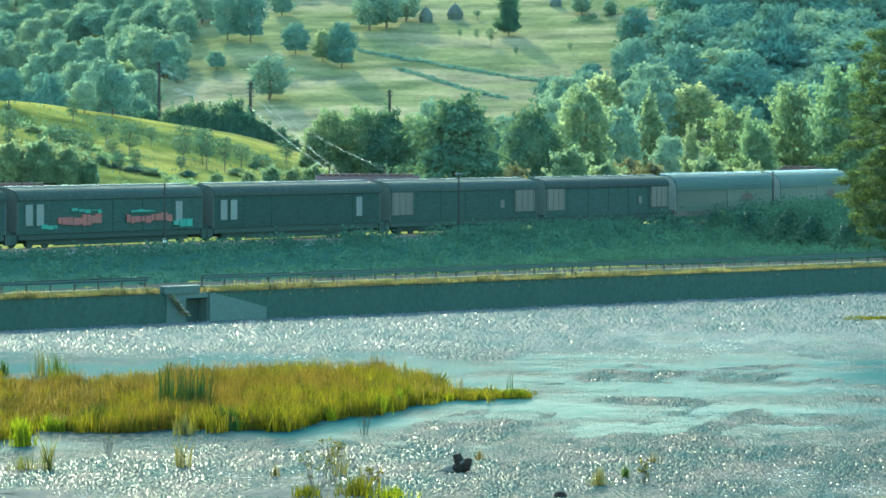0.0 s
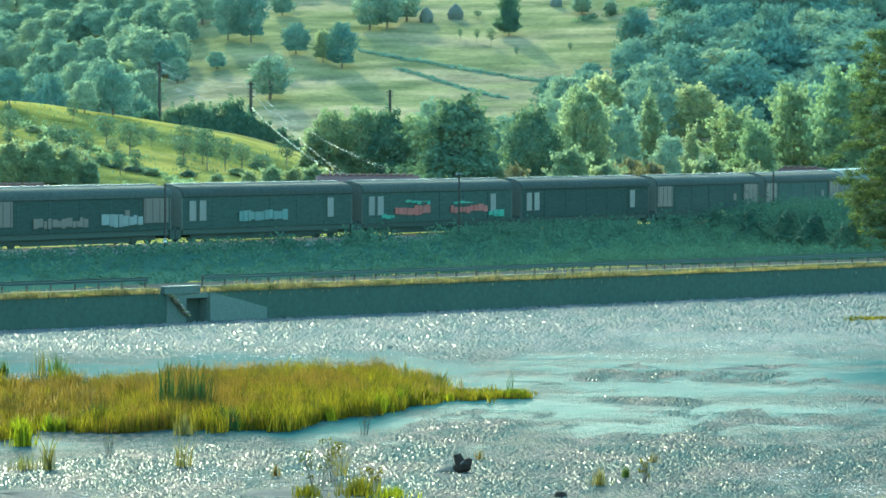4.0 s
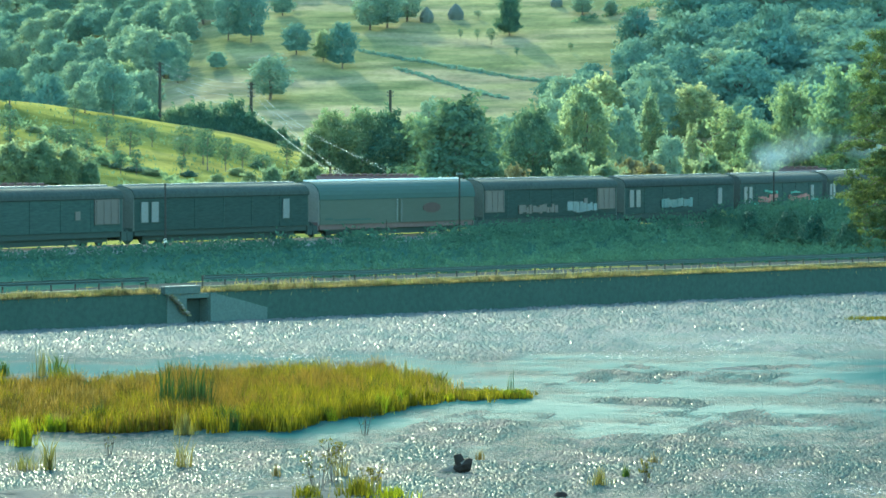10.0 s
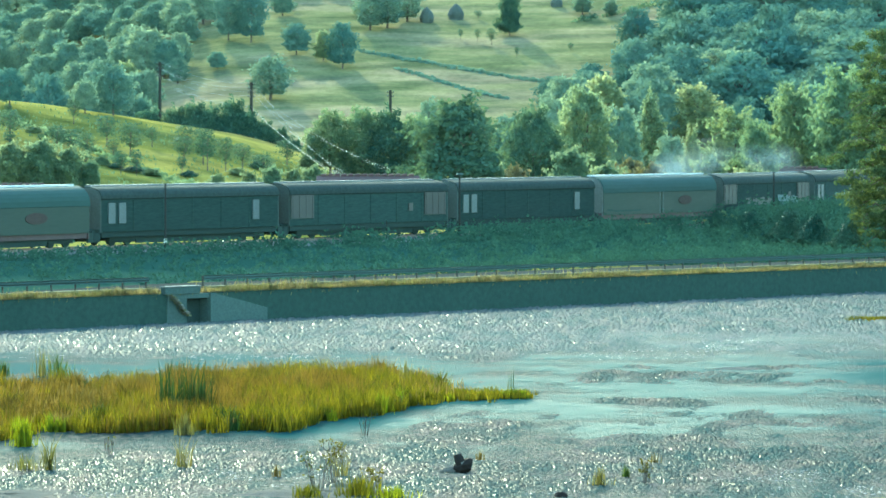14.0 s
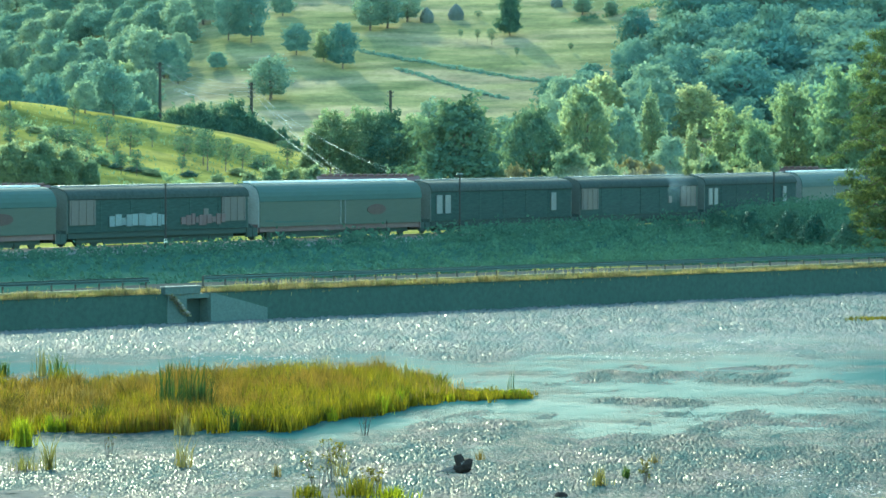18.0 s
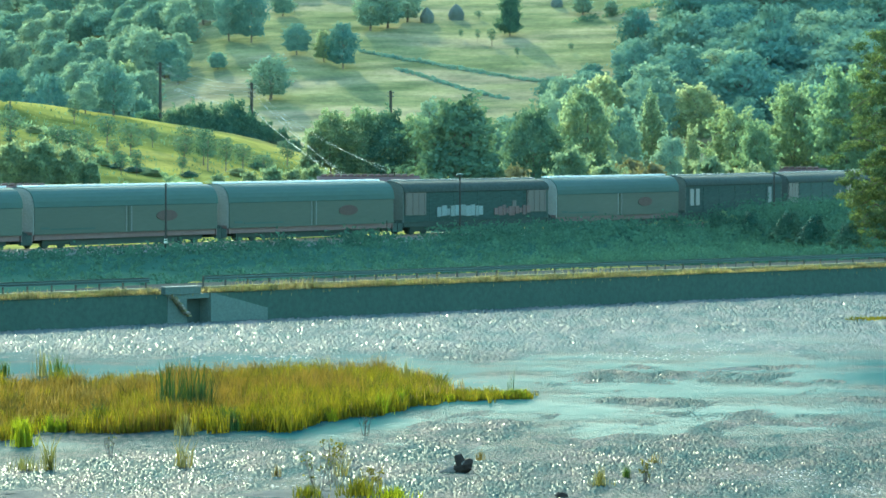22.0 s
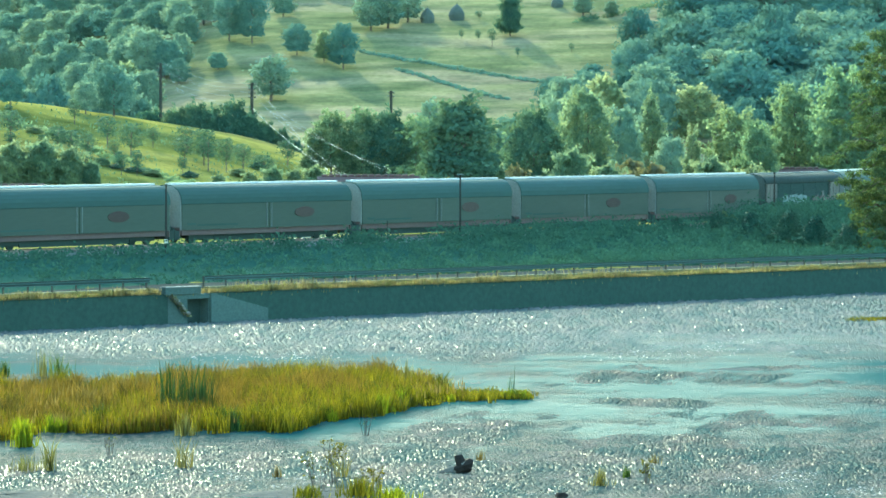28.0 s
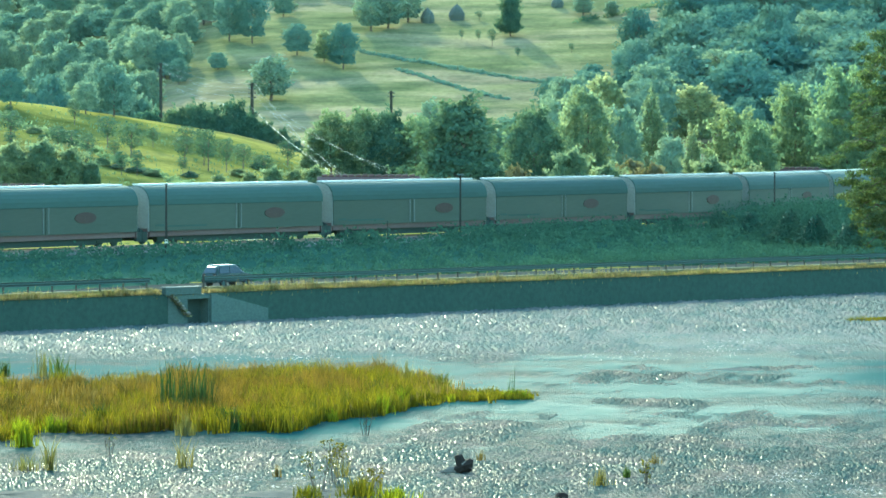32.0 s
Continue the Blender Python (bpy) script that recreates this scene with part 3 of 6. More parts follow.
def silver_wagon():
    w = wagon_base("covered_wagon", M_SILVER, M_SILVER_ROOF, M_END, M_RED_BEAM, 2.88, 4.28)
    for k, (a, b) in enumerate(((-10.86, -0.05), (0.05, 10.86))):
        for y in (-1.43, 1.39):
            wall = part("sliding_wall", boxed(a, b, y, y + 0.05, 1.0, 2.9), M_SILVER, w, "smooth silver sliding wall")
            if y < 0:
                part("guide_rail", boxed(a, b, y - 0.02, y + 0.005, 1.0, 1.06), M_SILVER, wall)
                part("lock_bar", boxed(b - 0.3 if k == 0 else a + 0.22, b - 0.22 if k == 0 else a + 0.3, y - 0.03, y, 1.08, 2.86), M_PALE, wall)
    emblem(w, 4.6, 2.1)
    part("notice", boxed(-10.2, -9.2, -1.45, -1.43, 1.35, 1.5), M_SILVER_ROOF, w)
    part("data_plate", boxed(-9.0, -4.0, -1.45, -1.435, 1.28, 1.4), M_SILVER_ROOF, w)
    return tagged(w, "silver sliding-wall covered freight wagon with arched roof and red emblem", "freight wagon", "wagons of the train")


def dark_wagon(style):
    w = wagon_base("covered_wagon", M_BROWN, M_BROWN_ROOF, M_END_DARK, M_UNDER, 3.35, 4.2)
    for i in range(1, 6):
        x = -10.7 + 21.4 * i / 6
        part("rib", boxed(x - 0.04, x + 0.04, -1.405, -1.37, 1.05, 3.33), M_BROWN, w)
    if style == "panels":
        for x in (-9.3, 9.0):
            p = part("end_panel", boxed(x - 1.5, x + 1.5, -1.47, -1.4, 1.55, 3.3), M_GREY_PANEL, w, "weathered grey end panel")
            for i in range(4):
                part("panel_rib", boxed(x - 1.3 + i * 0.86, x - 1.25 + i * 0.86, -1.5, -1.465, 1.58, 3.27), M_GREY_PANEL, p)
        part("notice", boxed(5.2, 5.8, -1.46, -1.44, 1.9, 2.5), M_GREY_PANEL, w)
        label = "dark green-grey covered freight wagon with grey panels at both ends"
    else:
        for x, wd in ((-9.75, 0.8), (-8.5, 0.8), (7.9, 0.8)):
            part("pale_door_strip", boxed(x - wd / 2, x + wd / 2, -1.47, -1.4, 1.6, 3.05), M_PALE, w, "pale painted door strip")
        label = "dark green-grey covered freight wagon with pale door strips"
    return tagged(w, label, "freight wagon", "wagons of the train")


def graffiti(w, x0, x1, z0, z1, mat, seed, y=-1.49):
    """Spray-painted letters that cannot be read: bars of uneven height."""
    rnd = random.Random(seed)
    x = x0
    while x < x1 - 0.2:
        wd = rnd.uniform(0.35, 0.8)
        a, b = z0 + rnd.uniform(0, 0.2), z1 - rnd.uniform(0, 0.3)
        bm = bmesh.new()
        box(bm, x, min(x + wd, x1), y - rnd.uniform(0.004, 0.012), y + 0.05, a, b)
        part("graffiti", bm, mat, w)
        x += wd + rnd.uniform(-0.02, 0.12)


ROLL = [("silver", -2), ("silver", -1), ("panels", 0), ("panels", 1), ("strips", 2), ("strips", 3), ("strips", 4), ("panels", 5), ("silver", 6), ("strips", 7),
        ("panels", 8), ("strips", 9), ("silver", 10), ("panels", 11)] + [("silver", j) for j in range(12, 20)]
SPEED = 10.64
wagons = []


def build_train():
    proto = {"silver": silver_wagon(), "panels": dark_wagon("panels"), "strips": dark_wagon("strips")}
    used = set()
    for style, j in ROLL:
        w = proto[style] if style not in used else copy_thing(proto[style], Matrix.Identity(4))
        used.add(style)
        wagons.append((w, j))
    by = {j: w for w, j in wagons}
    graffiti(by[3], -6.5, -1.2, 1.5, 2.35, M_GRAF_RED, 1)
    graffiti(by[3], -5.0, -1.5, 2.35, 2.75, M_GRAF_GREEN, 2)
    graffiti(by[3], 1.5, 7.0, 1.55, 2.3, M_GRAF_RED, 3)
    graffiti(by[3], 2.0, 5.0, 2.3, 2.6, M_GRAF_GREEN, 4)
    graffiti(by[3], 7.2, 9.6, 1.2, 1.9, M_GRAF_GREEN, 5)
    graffiti(by[3], -8.4, -6.6, 1.2, 1.8, M_GRAF_GREEN, 6)
    graffiti(by[4], -4.0, 2.2, 1.45, 2.4, M_GRAF_TEAL, 7)
    graffiti(by[5], 2.4, 7.4, 1.3, 2.3, M_GRAF_WHITE, 8)
    graffiti(by[5], -5.5, 0.8, 1.3, 2.1, M_GREY_PANEL, 9)
    graffiti(by[11], -6.2, 0.6, 1.3, 2.3, M_GRAF_WHITE, 10)
    graffiti(by[11], 2.4, 8.0, 1.3, 2.2, M_GRAF_DULL, 11)


build_train()

# ---------------------------------------------------------------- trees and bushes
def leaf_cloud(rnd, centres, radii, count, size, loose=0.5, face_to=None):
    """Separate small leaf faces scattered over lobes; array (count, 4, 3). They can all face one side, for even shade.
    """
    w = np.array([r[0] * r[1] + r[1] * r[2] for r in radii])
    pick = rnd.choice(len(centres), count, p=w / w.sum())
    d = rnd.normal(size=(count, 3))
    d /= np.linalg.norm(d, axis=1)[:, None]
    rr = np.abs(rnd.normal(0.85, 0.27, (count, 1)))
    c = np.array(centres)[pick] + d * np.array(radii)[pick] * rr
    s = size * rnd.uniform(0.5, 1.3, (count, 1))
    face = (d if face_to is None else np.array(face_to)) + rnd.normal(size=(count, 3)) * loose
    a = np.cross(face, rnd.normal(size=(count, 3)))
    a /= np.linalg.norm(a, axis=1)[:, None] + 1e-6
    b = np.cross(a, face)
    b /= np.linalg.norm(b, axis=1)[:, None] + 1e-6
    return np.stack([c - a * s, c - b * s * 0.6, c + a * s, c + b * s * 0.6], 1)


def crown_envelope(kind, f):
    """Half-width of a crown, 0 to 1, at the share f of its height."""
    if kind == "cone":
        return np.minimum(1.0, 0.55 + 3.0 * f) * (1 - f) ** 0.5 + 0.03
    if kind == "poplar":
        return np.sin(np.pi * np.clip(0.14 + 0.82 * f, 0, 1)) ** 0.7
    if kind == "bush":
        return np.sin(np.pi * np.clip(0.36 + 0.6 * f, 0, 1)) ** 0.6
    if kind == "open":
        return np.sin(np.pi * np.clip(0.1 + 0.74 * f, 0, 1)) ** 0.7
    return np.sin(np.pi * np.clip(0.2 + 0.77 * f, 0, 1)) ** 0.6


def crown_leaves(rnd, h, w, kind, count, size, loose, face_to):
    """Leaves filling an uneven crown: boughs bulge out of its outline, gaps are left between them."""
    low = {"bush": 0.02, "cone": 0.08, "poplar": 0.12, "open": 0.3}.get(kind, 0.13)
    n = count * 3
    f, a = rnd.uniform(0, 1, n), rnd.uniform(-np.pi, np.pi, n)
    keep = rnd.uniform(0, 1, n) < crown_envelope(kind, f) ** 0.8 + 0.06
    f, a = f[keep], a[keep]
    swell = np.full(len(f), 0.6)
    boughs = {"ragged": 30, "open": 24, "poplar": 34, "bush": 26}.get(kind, 60)
    cs = []
    for _ in range(boughs):
        bf, ba = rnd.uniform(0.0, 0.97), rnd.uniform(-np.pi, np.pi)
        rise, wide, tall = rnd.uniform(0.2, 0.68), rnd.uniform(0.16, 0.42), rnd.uniform(0.03, 0.075)
        if kind == "soft":
            rise = 0.18 + 0.45 * rise
        turn = (a - ba + np.pi) % (2 * np.pi) - np.pi
        swell = np.maximum(swell, 0.6 + rise * np.exp(-(turn / wide) ** 2 - ((f - bf) / tall) ** 2))
        r = w * 0.5 * float(crown_envelope(kind, np.array(bf))) * 0.7
        cs.append((math.cos(ba) * r, math.sin(ba) * r, h * (low + (1 - low) * bf)))
    thin = {"ragged": 0.45, "open": 0.75, "poplar": 0.6}.get(kind, 0.42)
    keep = rnd.uniform(0, 1, len(f)) < (1 - thin) + thin * np.clip((swell - 0.63) / 0.2, 0, 1)
    f, a, swell = f[keep][:count], a[keep][:count], swell[keep][:count]
    k = len(f)
    depth = 1 - 0.6 * rnd.uniform(0, 1, k) ** 1.8 + rnd.normal(0, 0.06, k)
    r = w * 0.5 * crown_envelope(kind, f) * swell * depth
    top = h * (low + (1 - low) * f * (0.88 + 0.14 * (swell - 0.6) / 0.4)) + rnd.normal(0, 0.012 * h, k)
    c = np.stack([np.cos(a) * r, np.sin(a) * r, top], -1)
    out = np.stack([np.cos(a), np.sin(a), (f - 0.4) * 1.2], -1)
    face = (out if face_to is None else np.array(face_to)) + rnd.normal(size=(k, 3)) * loose
    s = size * rnd.uniform(0.5, 1.3, (k, 1))
    p = np.cross(face, rnd.normal(size=(k, 3)))
    p /= np.linalg.norm(p, axis=1)[:, None] + 1e-6
    q = np.cross(p, face)
    q /= np.linalg.norm(q, axis=1)[:, None] + 1e-6
    return cs, np.stack([c - p * s, c - q * s * 0.6, c + p * s, c + q * s * 0.6], 1)


def trunk_bmesh(rnd, h, w, cs):
    bm = bmesh.new()
    r = max(0.05, h * 0.02)
    pts = [Vector((0, 0, -0.4)), Vector((rnd.uniform(-0.02, 0.02) * h, 0, h * 0.3)), Vector((rnd.uniform(-0.03, 0.03) * h, rnd.uniform(-0.03, 0.03) * h, h * 0.6)), Vector((0, 0, h * 0.9))]
    for i, (a, b) in enumerate(zip(pts, pts[1:])):
        tube(bm, a, b, r * (1 - 0.3 * i), r * (0.7 - 0.3 * i) if i < 2 else r * 0.1, 7)
    for c in cs[::3]:
        z0 = max(h * 0.2, c[2] - 0.25 * h)
        tube(bm, (0, 0, z0), c, r * 0.4, r * 0.08, 5)
    return bm


def tree_kind(name, kind, h, w, leaves, size, mat, label, seed, loose=0.6, face_to=None):
    rnd = np.random.RandomState(seed)
    cs, leaf_faces = crown_leaves(rnd, h, w, kind, leaves, size, loose, face_to)
    thing = new(name)
    part("trunk", trunk_bmesh(rnd, h, w, cs), M_BARK, thing)
    place("crown", quads_mesh("crown", leaf_faces, mat), thing)
    return tagged(thing, label, "bush" if kind == "bush" else "tree")


KINDS = {}


def plant(key, x, y, scale=1.0, turn=None, sink=0.0, wide=1.0):
    """A copy of a tree kind standing on the ground."""
    proto, used = KINDS[key]
    m = pose(x, y, gz(x, y) - sink, 0, 0, random.uniform(-40, 40) if turn is None else turn)
    if not used:
        KINDS[key][1] = True
        proto.matrix_basis = m
        ob = proto
    else:
        ob = copy_thing(proto, m)
    ob.scale = (scale * wide, scale * wide, scale)
    return ob


# most crowns face their leaves to the viewer, evening shade as haze would
for key, args in {
    "round": ("broadleaf_tree", "round", 9.0, 7.5, 9000, 0.17, M_LEAF, "full-crowned green broadleaf tree on the valley side", 1, 0.6, (0.2, -1.0, -0.1)),
    "dark": ("broadleaf_tree", "round", 9.0, 8.5, 9500, 0.17, M_LEAF_DEEP, "dark dense broadleaf tree behind the railway", 2, 0.5, (0.2, -1.0, -0.1)),
    "cone": ("broadleaf_tree", "cone", 9.5, 8.2, 12000, 0.16, M_LEAF_DEEP, "dark broad-based conical tree behind the railway", 3, 0.5, (0.2, -1.0, -0.1)),
    "poplar": ("poplar_tree", "poplar", 10.0, 4.0, 6000, 0.15, M_LEAF_PALE, "pale slender poplar tree with silvery leaves", 4, 0.9, (0.2, -1.0, -0.1)),
    "pale": ("broadleaf_tree", "round", 9.0, 6.5, 9000, 0.16, M_LEAF_PALE, "pale green sunlit broadleaf tree in the valley", 5, 0.75, (0.2, -1.0, -0.1)),
    "orchard": ("fruit_tree", "open", 4.0, 3.1, 1000, 0.1, M_LEAF_DEEP, "small thin-crowned fruit tree on a grass slope", 6),
    "bush": ("bush", "bush", 3.0, 4.0, 4200, 0.12, M_LEAF_PALE, "rounded green bush beside the railway", 7, 0.6, (0.2, -1.0, -0.1)),
    "dark_bush": ("bush", "bush", 3.0, 4.5, 4200, 0.10, M_SCRUB, "dark green bush on the railway bank", 8),
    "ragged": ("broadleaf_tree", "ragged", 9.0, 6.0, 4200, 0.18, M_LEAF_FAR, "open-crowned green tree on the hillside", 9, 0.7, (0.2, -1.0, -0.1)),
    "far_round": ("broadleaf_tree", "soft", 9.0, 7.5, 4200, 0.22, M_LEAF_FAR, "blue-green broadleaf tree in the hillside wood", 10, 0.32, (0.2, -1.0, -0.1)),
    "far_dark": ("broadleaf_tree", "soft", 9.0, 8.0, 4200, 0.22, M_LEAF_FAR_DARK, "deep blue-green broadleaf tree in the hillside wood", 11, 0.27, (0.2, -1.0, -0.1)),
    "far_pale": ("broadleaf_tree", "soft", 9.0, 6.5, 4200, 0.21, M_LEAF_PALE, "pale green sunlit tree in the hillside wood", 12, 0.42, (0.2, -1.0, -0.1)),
    "rust_bush": ("bush", "bush", 3.0, 4.0, 1500, 0.2, M_LEAF_RUST, "russet autumn-tinted bush behind the railway", 13),
}.items():
    KINDS[key] = [tree_kind(*args), False]

# standing trees and bushes, valley side by valley side
plant("cone", 13.6, 866.0, 1.04, wide=0.80)
plant("orchard", 7.4, 885.0, 0.49, wide=1.60)
plant("orchard", 9.8, 855.0, 0.95, wide=0.91)
plant("orchard", 3.6, 862.0, 0.59, wide=0.80)
plant("orchard", 7.0, 860.0, 0.68, wide=0.80)
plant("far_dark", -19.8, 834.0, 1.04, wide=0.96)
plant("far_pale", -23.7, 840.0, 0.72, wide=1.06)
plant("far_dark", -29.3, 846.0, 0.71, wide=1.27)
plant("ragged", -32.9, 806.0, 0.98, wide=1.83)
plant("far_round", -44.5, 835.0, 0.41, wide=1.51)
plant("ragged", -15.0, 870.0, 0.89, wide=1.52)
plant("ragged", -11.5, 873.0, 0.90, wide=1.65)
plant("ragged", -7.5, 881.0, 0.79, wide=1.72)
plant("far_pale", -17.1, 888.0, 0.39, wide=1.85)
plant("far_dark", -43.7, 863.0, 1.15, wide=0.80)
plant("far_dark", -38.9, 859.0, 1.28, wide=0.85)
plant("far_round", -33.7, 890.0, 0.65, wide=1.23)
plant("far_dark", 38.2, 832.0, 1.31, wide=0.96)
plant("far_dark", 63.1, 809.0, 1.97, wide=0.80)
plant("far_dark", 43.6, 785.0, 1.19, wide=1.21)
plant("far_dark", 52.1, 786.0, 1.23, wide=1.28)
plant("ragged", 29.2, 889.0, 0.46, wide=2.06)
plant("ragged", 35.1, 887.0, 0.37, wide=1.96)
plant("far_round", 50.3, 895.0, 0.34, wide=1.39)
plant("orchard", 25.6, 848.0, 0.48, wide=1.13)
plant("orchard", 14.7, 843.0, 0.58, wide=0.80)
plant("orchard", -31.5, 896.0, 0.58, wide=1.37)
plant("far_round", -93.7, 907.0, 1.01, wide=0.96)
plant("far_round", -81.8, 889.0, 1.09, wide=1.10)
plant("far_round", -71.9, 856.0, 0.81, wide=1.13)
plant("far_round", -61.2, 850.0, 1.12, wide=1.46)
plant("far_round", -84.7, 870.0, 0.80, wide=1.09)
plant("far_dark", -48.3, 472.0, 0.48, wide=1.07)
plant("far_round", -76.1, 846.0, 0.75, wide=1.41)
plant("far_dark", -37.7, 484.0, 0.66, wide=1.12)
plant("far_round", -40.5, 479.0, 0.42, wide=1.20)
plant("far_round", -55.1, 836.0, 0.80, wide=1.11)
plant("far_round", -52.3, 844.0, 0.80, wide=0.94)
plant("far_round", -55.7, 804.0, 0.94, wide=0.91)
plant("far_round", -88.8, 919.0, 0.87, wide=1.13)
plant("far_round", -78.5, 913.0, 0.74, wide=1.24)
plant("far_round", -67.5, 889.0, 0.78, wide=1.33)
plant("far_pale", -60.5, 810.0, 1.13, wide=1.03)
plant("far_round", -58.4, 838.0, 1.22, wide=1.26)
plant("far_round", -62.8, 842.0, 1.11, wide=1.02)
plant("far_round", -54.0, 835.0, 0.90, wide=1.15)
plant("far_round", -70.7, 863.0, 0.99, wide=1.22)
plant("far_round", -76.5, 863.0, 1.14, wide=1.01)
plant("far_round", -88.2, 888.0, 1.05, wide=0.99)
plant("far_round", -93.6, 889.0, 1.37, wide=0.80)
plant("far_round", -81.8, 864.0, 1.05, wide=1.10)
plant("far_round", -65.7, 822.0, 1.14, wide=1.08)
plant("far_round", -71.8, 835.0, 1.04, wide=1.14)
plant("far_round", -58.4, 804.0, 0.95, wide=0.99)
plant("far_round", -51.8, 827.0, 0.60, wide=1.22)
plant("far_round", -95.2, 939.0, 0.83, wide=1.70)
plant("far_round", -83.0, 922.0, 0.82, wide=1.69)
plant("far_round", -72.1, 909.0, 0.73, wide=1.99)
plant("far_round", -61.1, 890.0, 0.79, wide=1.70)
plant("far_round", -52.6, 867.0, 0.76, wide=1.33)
plant("dark", -38.6, 560.0, 0.95, wide=0.80)
plant("dark", -35.4, 560.0, 0.97, wide=0.80)
plant("dark", -32.8, 560.0, 1.05, wide=0.80)
plant("dark", -30.8, 560.0, 0.97, wide=0.80)
plant("dark", -27.6, 560.0, 1.08, wide=0.80)
plant("dark", -25.7, 560.0, 0.91, wide=0.80)
plant("dark", -23.5, 560.0, 0.75, wide=0.80)
plant("dark", -21.4, 560.0, 0.65, wide=0.80)
plant("dark", -19.4, 560.0, 0.46, wide=0.84)
plant("far_dark", -63.6, 600.0, 1.61, wide=0.80)
plant("far_round", -60.0, 600.0, 1.39, wide=0.80)
plant("far_dark", -56.0, 600.0, 1.54, wide=0.80)
plant("far_round", -52.4, 600.0, 1.28, wide=0.80)
plant("far_dark", -49.6, 600.0, 1.49, wide=0.80)
plant("far_round", -46.4, 600.0, 1.66, wide=0.80)
plant("far_round", -42.9, 600.0, 1.22, wide=0.80)
plant("orchard", -32.7, 443.0, 1.06, wide=1.17)
plant("orchard", -27.8, 458.0, 0.77, wide=1.28)
plant("orchard", -24.8, 446.0, 1.20, wide=0.80)
plant("orchard", -23.0, 448.0, 0.97, wide=0.88)
plant("orchard", -35.8, 451.0, 0.90, wide=1.14)
plant("orchard", -38.9, 442.0, 0.72, wide=1.55)
plant("orchard", -36.9, 439.0, 0.76, wide=1.11)
plant("orchard", -45.7, 447.0, 0.89, wide=1.41)
plant("orchard", -21.5, 454.0, 0.75, wide=1.31)
plant("orchard", -19.1, 449.0, 0.71, wide=1.61)
plant("orchard", -26.6, 464.0, 0.56, wide=1.17)
plant("bush", -42.8, 420.0, 1.44, wide=0.88)
plant("bush", -39.8, 420.0, 1.59, wide=0.84)
plant("bush", -37.0, 420.0, 1.37, wide=0.82)
plant("bush", -35.0, 420.0, 0.95, wide=0.80)
plant("bush", -41.4, 420.0, 1.15, wide=0.97)
plant("bush", -17.2, 425.0, 1.11, wide=0.80)
plant("bush", -15.0, 425.0, 1.06, wide=0.80)
plant("bush", -19.5, 425.0, 0.86, wide=0.80)
plant("bush", -22.6, 425.0, 0.67, wide=0.92)
plant("bush", -13.0, 425.0, 1.24, wide=0.80)
plant("dark_bush", -31.9, 435.0, 0.20, wide=3.57)
plant("bush", -29.9, 434.0, 0.25, wide=2.93)
plant("dark_bush", -33.7, 436.0, 0.20, wide=2.64)
plant("dark_bush", -26.3, 438.0, 0.23, wide=2.81)
plant("bush", -21.7, 447.0, 0.30, wide=2.26)
plant("bush", -35.2, 437.0, 0.31, wide=1.88)
plant("dark_bush", -20.1, 458.0, 0.30, wide=1.83)
plant("bush", -44.0, 455.0, 0.28, wide=2.43)
plant("bush", -41.1, 457.0, 0.23, wide=2.69)
plant("round", -12.5, 470.0, 0.81, wide=0.87)
plant("round", -9.0, 470.0, 0.92, wide=0.83)
plant("dark", -5.9, 470.0, 0.98, wide=0.80)
plant("round", -3.1, 470.0, 0.86, wide=0.80)
plant("pale", -14.1, 470.0, 0.56, wide=1.04)
plant("ragged", -2.1, 640.0, 1.20, wide=0.80)
plant("pale", -7.5, 470.0, 0.64, wide=0.90)
plant("pale", -4.3, 470.0, 0.61, wide=0.80)
plant("bush", -10.9, 470.0, 1.13, wide=0.83)
plant("bush", -15.0, 470.0, 0.67, wide=1.17)
plant("cone", 1.2, 400.0, 1.17, wide=1.36)
plant("dark", 9.2, 430.0, 1.09, wide=0.80)
plant("pale", 14.8, 440.0, 1.31, wide=0.80)
plant("far_round", 18.7, 450.0, 1.04, wide=0.80)
plant("poplar", 22.6, 460.0, 1.05, wide=0.95)
plant("poplar", 24.4, 415.0, 0.78, wide=0.75)
plant("far_round", 23.2, 430.0, 0.76, wide=0.80)
plant("bush", 12.7, 420.0, 1.96, wide=0.80)
plant("rust_bush", 6.9, 395.0, 1.51, wide=0.80)
plant("rust_bush", 18.2, 405.0, 1.65, wide=0.80)
plant("rust_bush", 20.1, 400.0, 1.58, wide=0.80)
plant("bush", 15.5, 400.0, 1.56, wide=0.80)
plant("bush", 5.3, 410.0, 1.44, wide=0.80)
plant("round", 30.4, 440.0, 1.02, wide=1.09)
plant("round", 37.3, 450.0, 1.28, wide=0.80)
plant("far_round", 42.1, 470.0, 1.30, wide=0.80)
plant("bush", 25.8, 410.0, 1.81, wide=0.80)
plant("round", 31.5, 425.0, 0.93, wide=0.80)
plant("bush", 30.3, 415.0, 1.66, wide=0.80)
plant("round", 42.1, 440.0, 1.68, wide=0.80)
plant("far_round", 8.1, 520.0, 0.88, wide=0.80)
plant("far_pale", 6.0, 520.0, 0.69, wide=0.80)
plant("far_round", 14.5, 540.0, 1.13, wide=0.80)
plant("dark_bush", 33.5, 350.0, 0.97, wide=0.86)
plant("dark_bush", 31.4, 358.0, 1.13, wide=0.80)
plant("dark_bush", 23.7, 366.0, 0.62, wide=0.80)
plant("dark_bush", 26.8, 368.0, 0.71, wide=0.92)
plant("dark_bush", 29.7, 364.0, 1.20, wide=0.80)
plant("pale", 24.7, 372.0, 0.20, wide=0.84)
plant("pale", 25.4, 371.0, 0.16, wide=0.80)
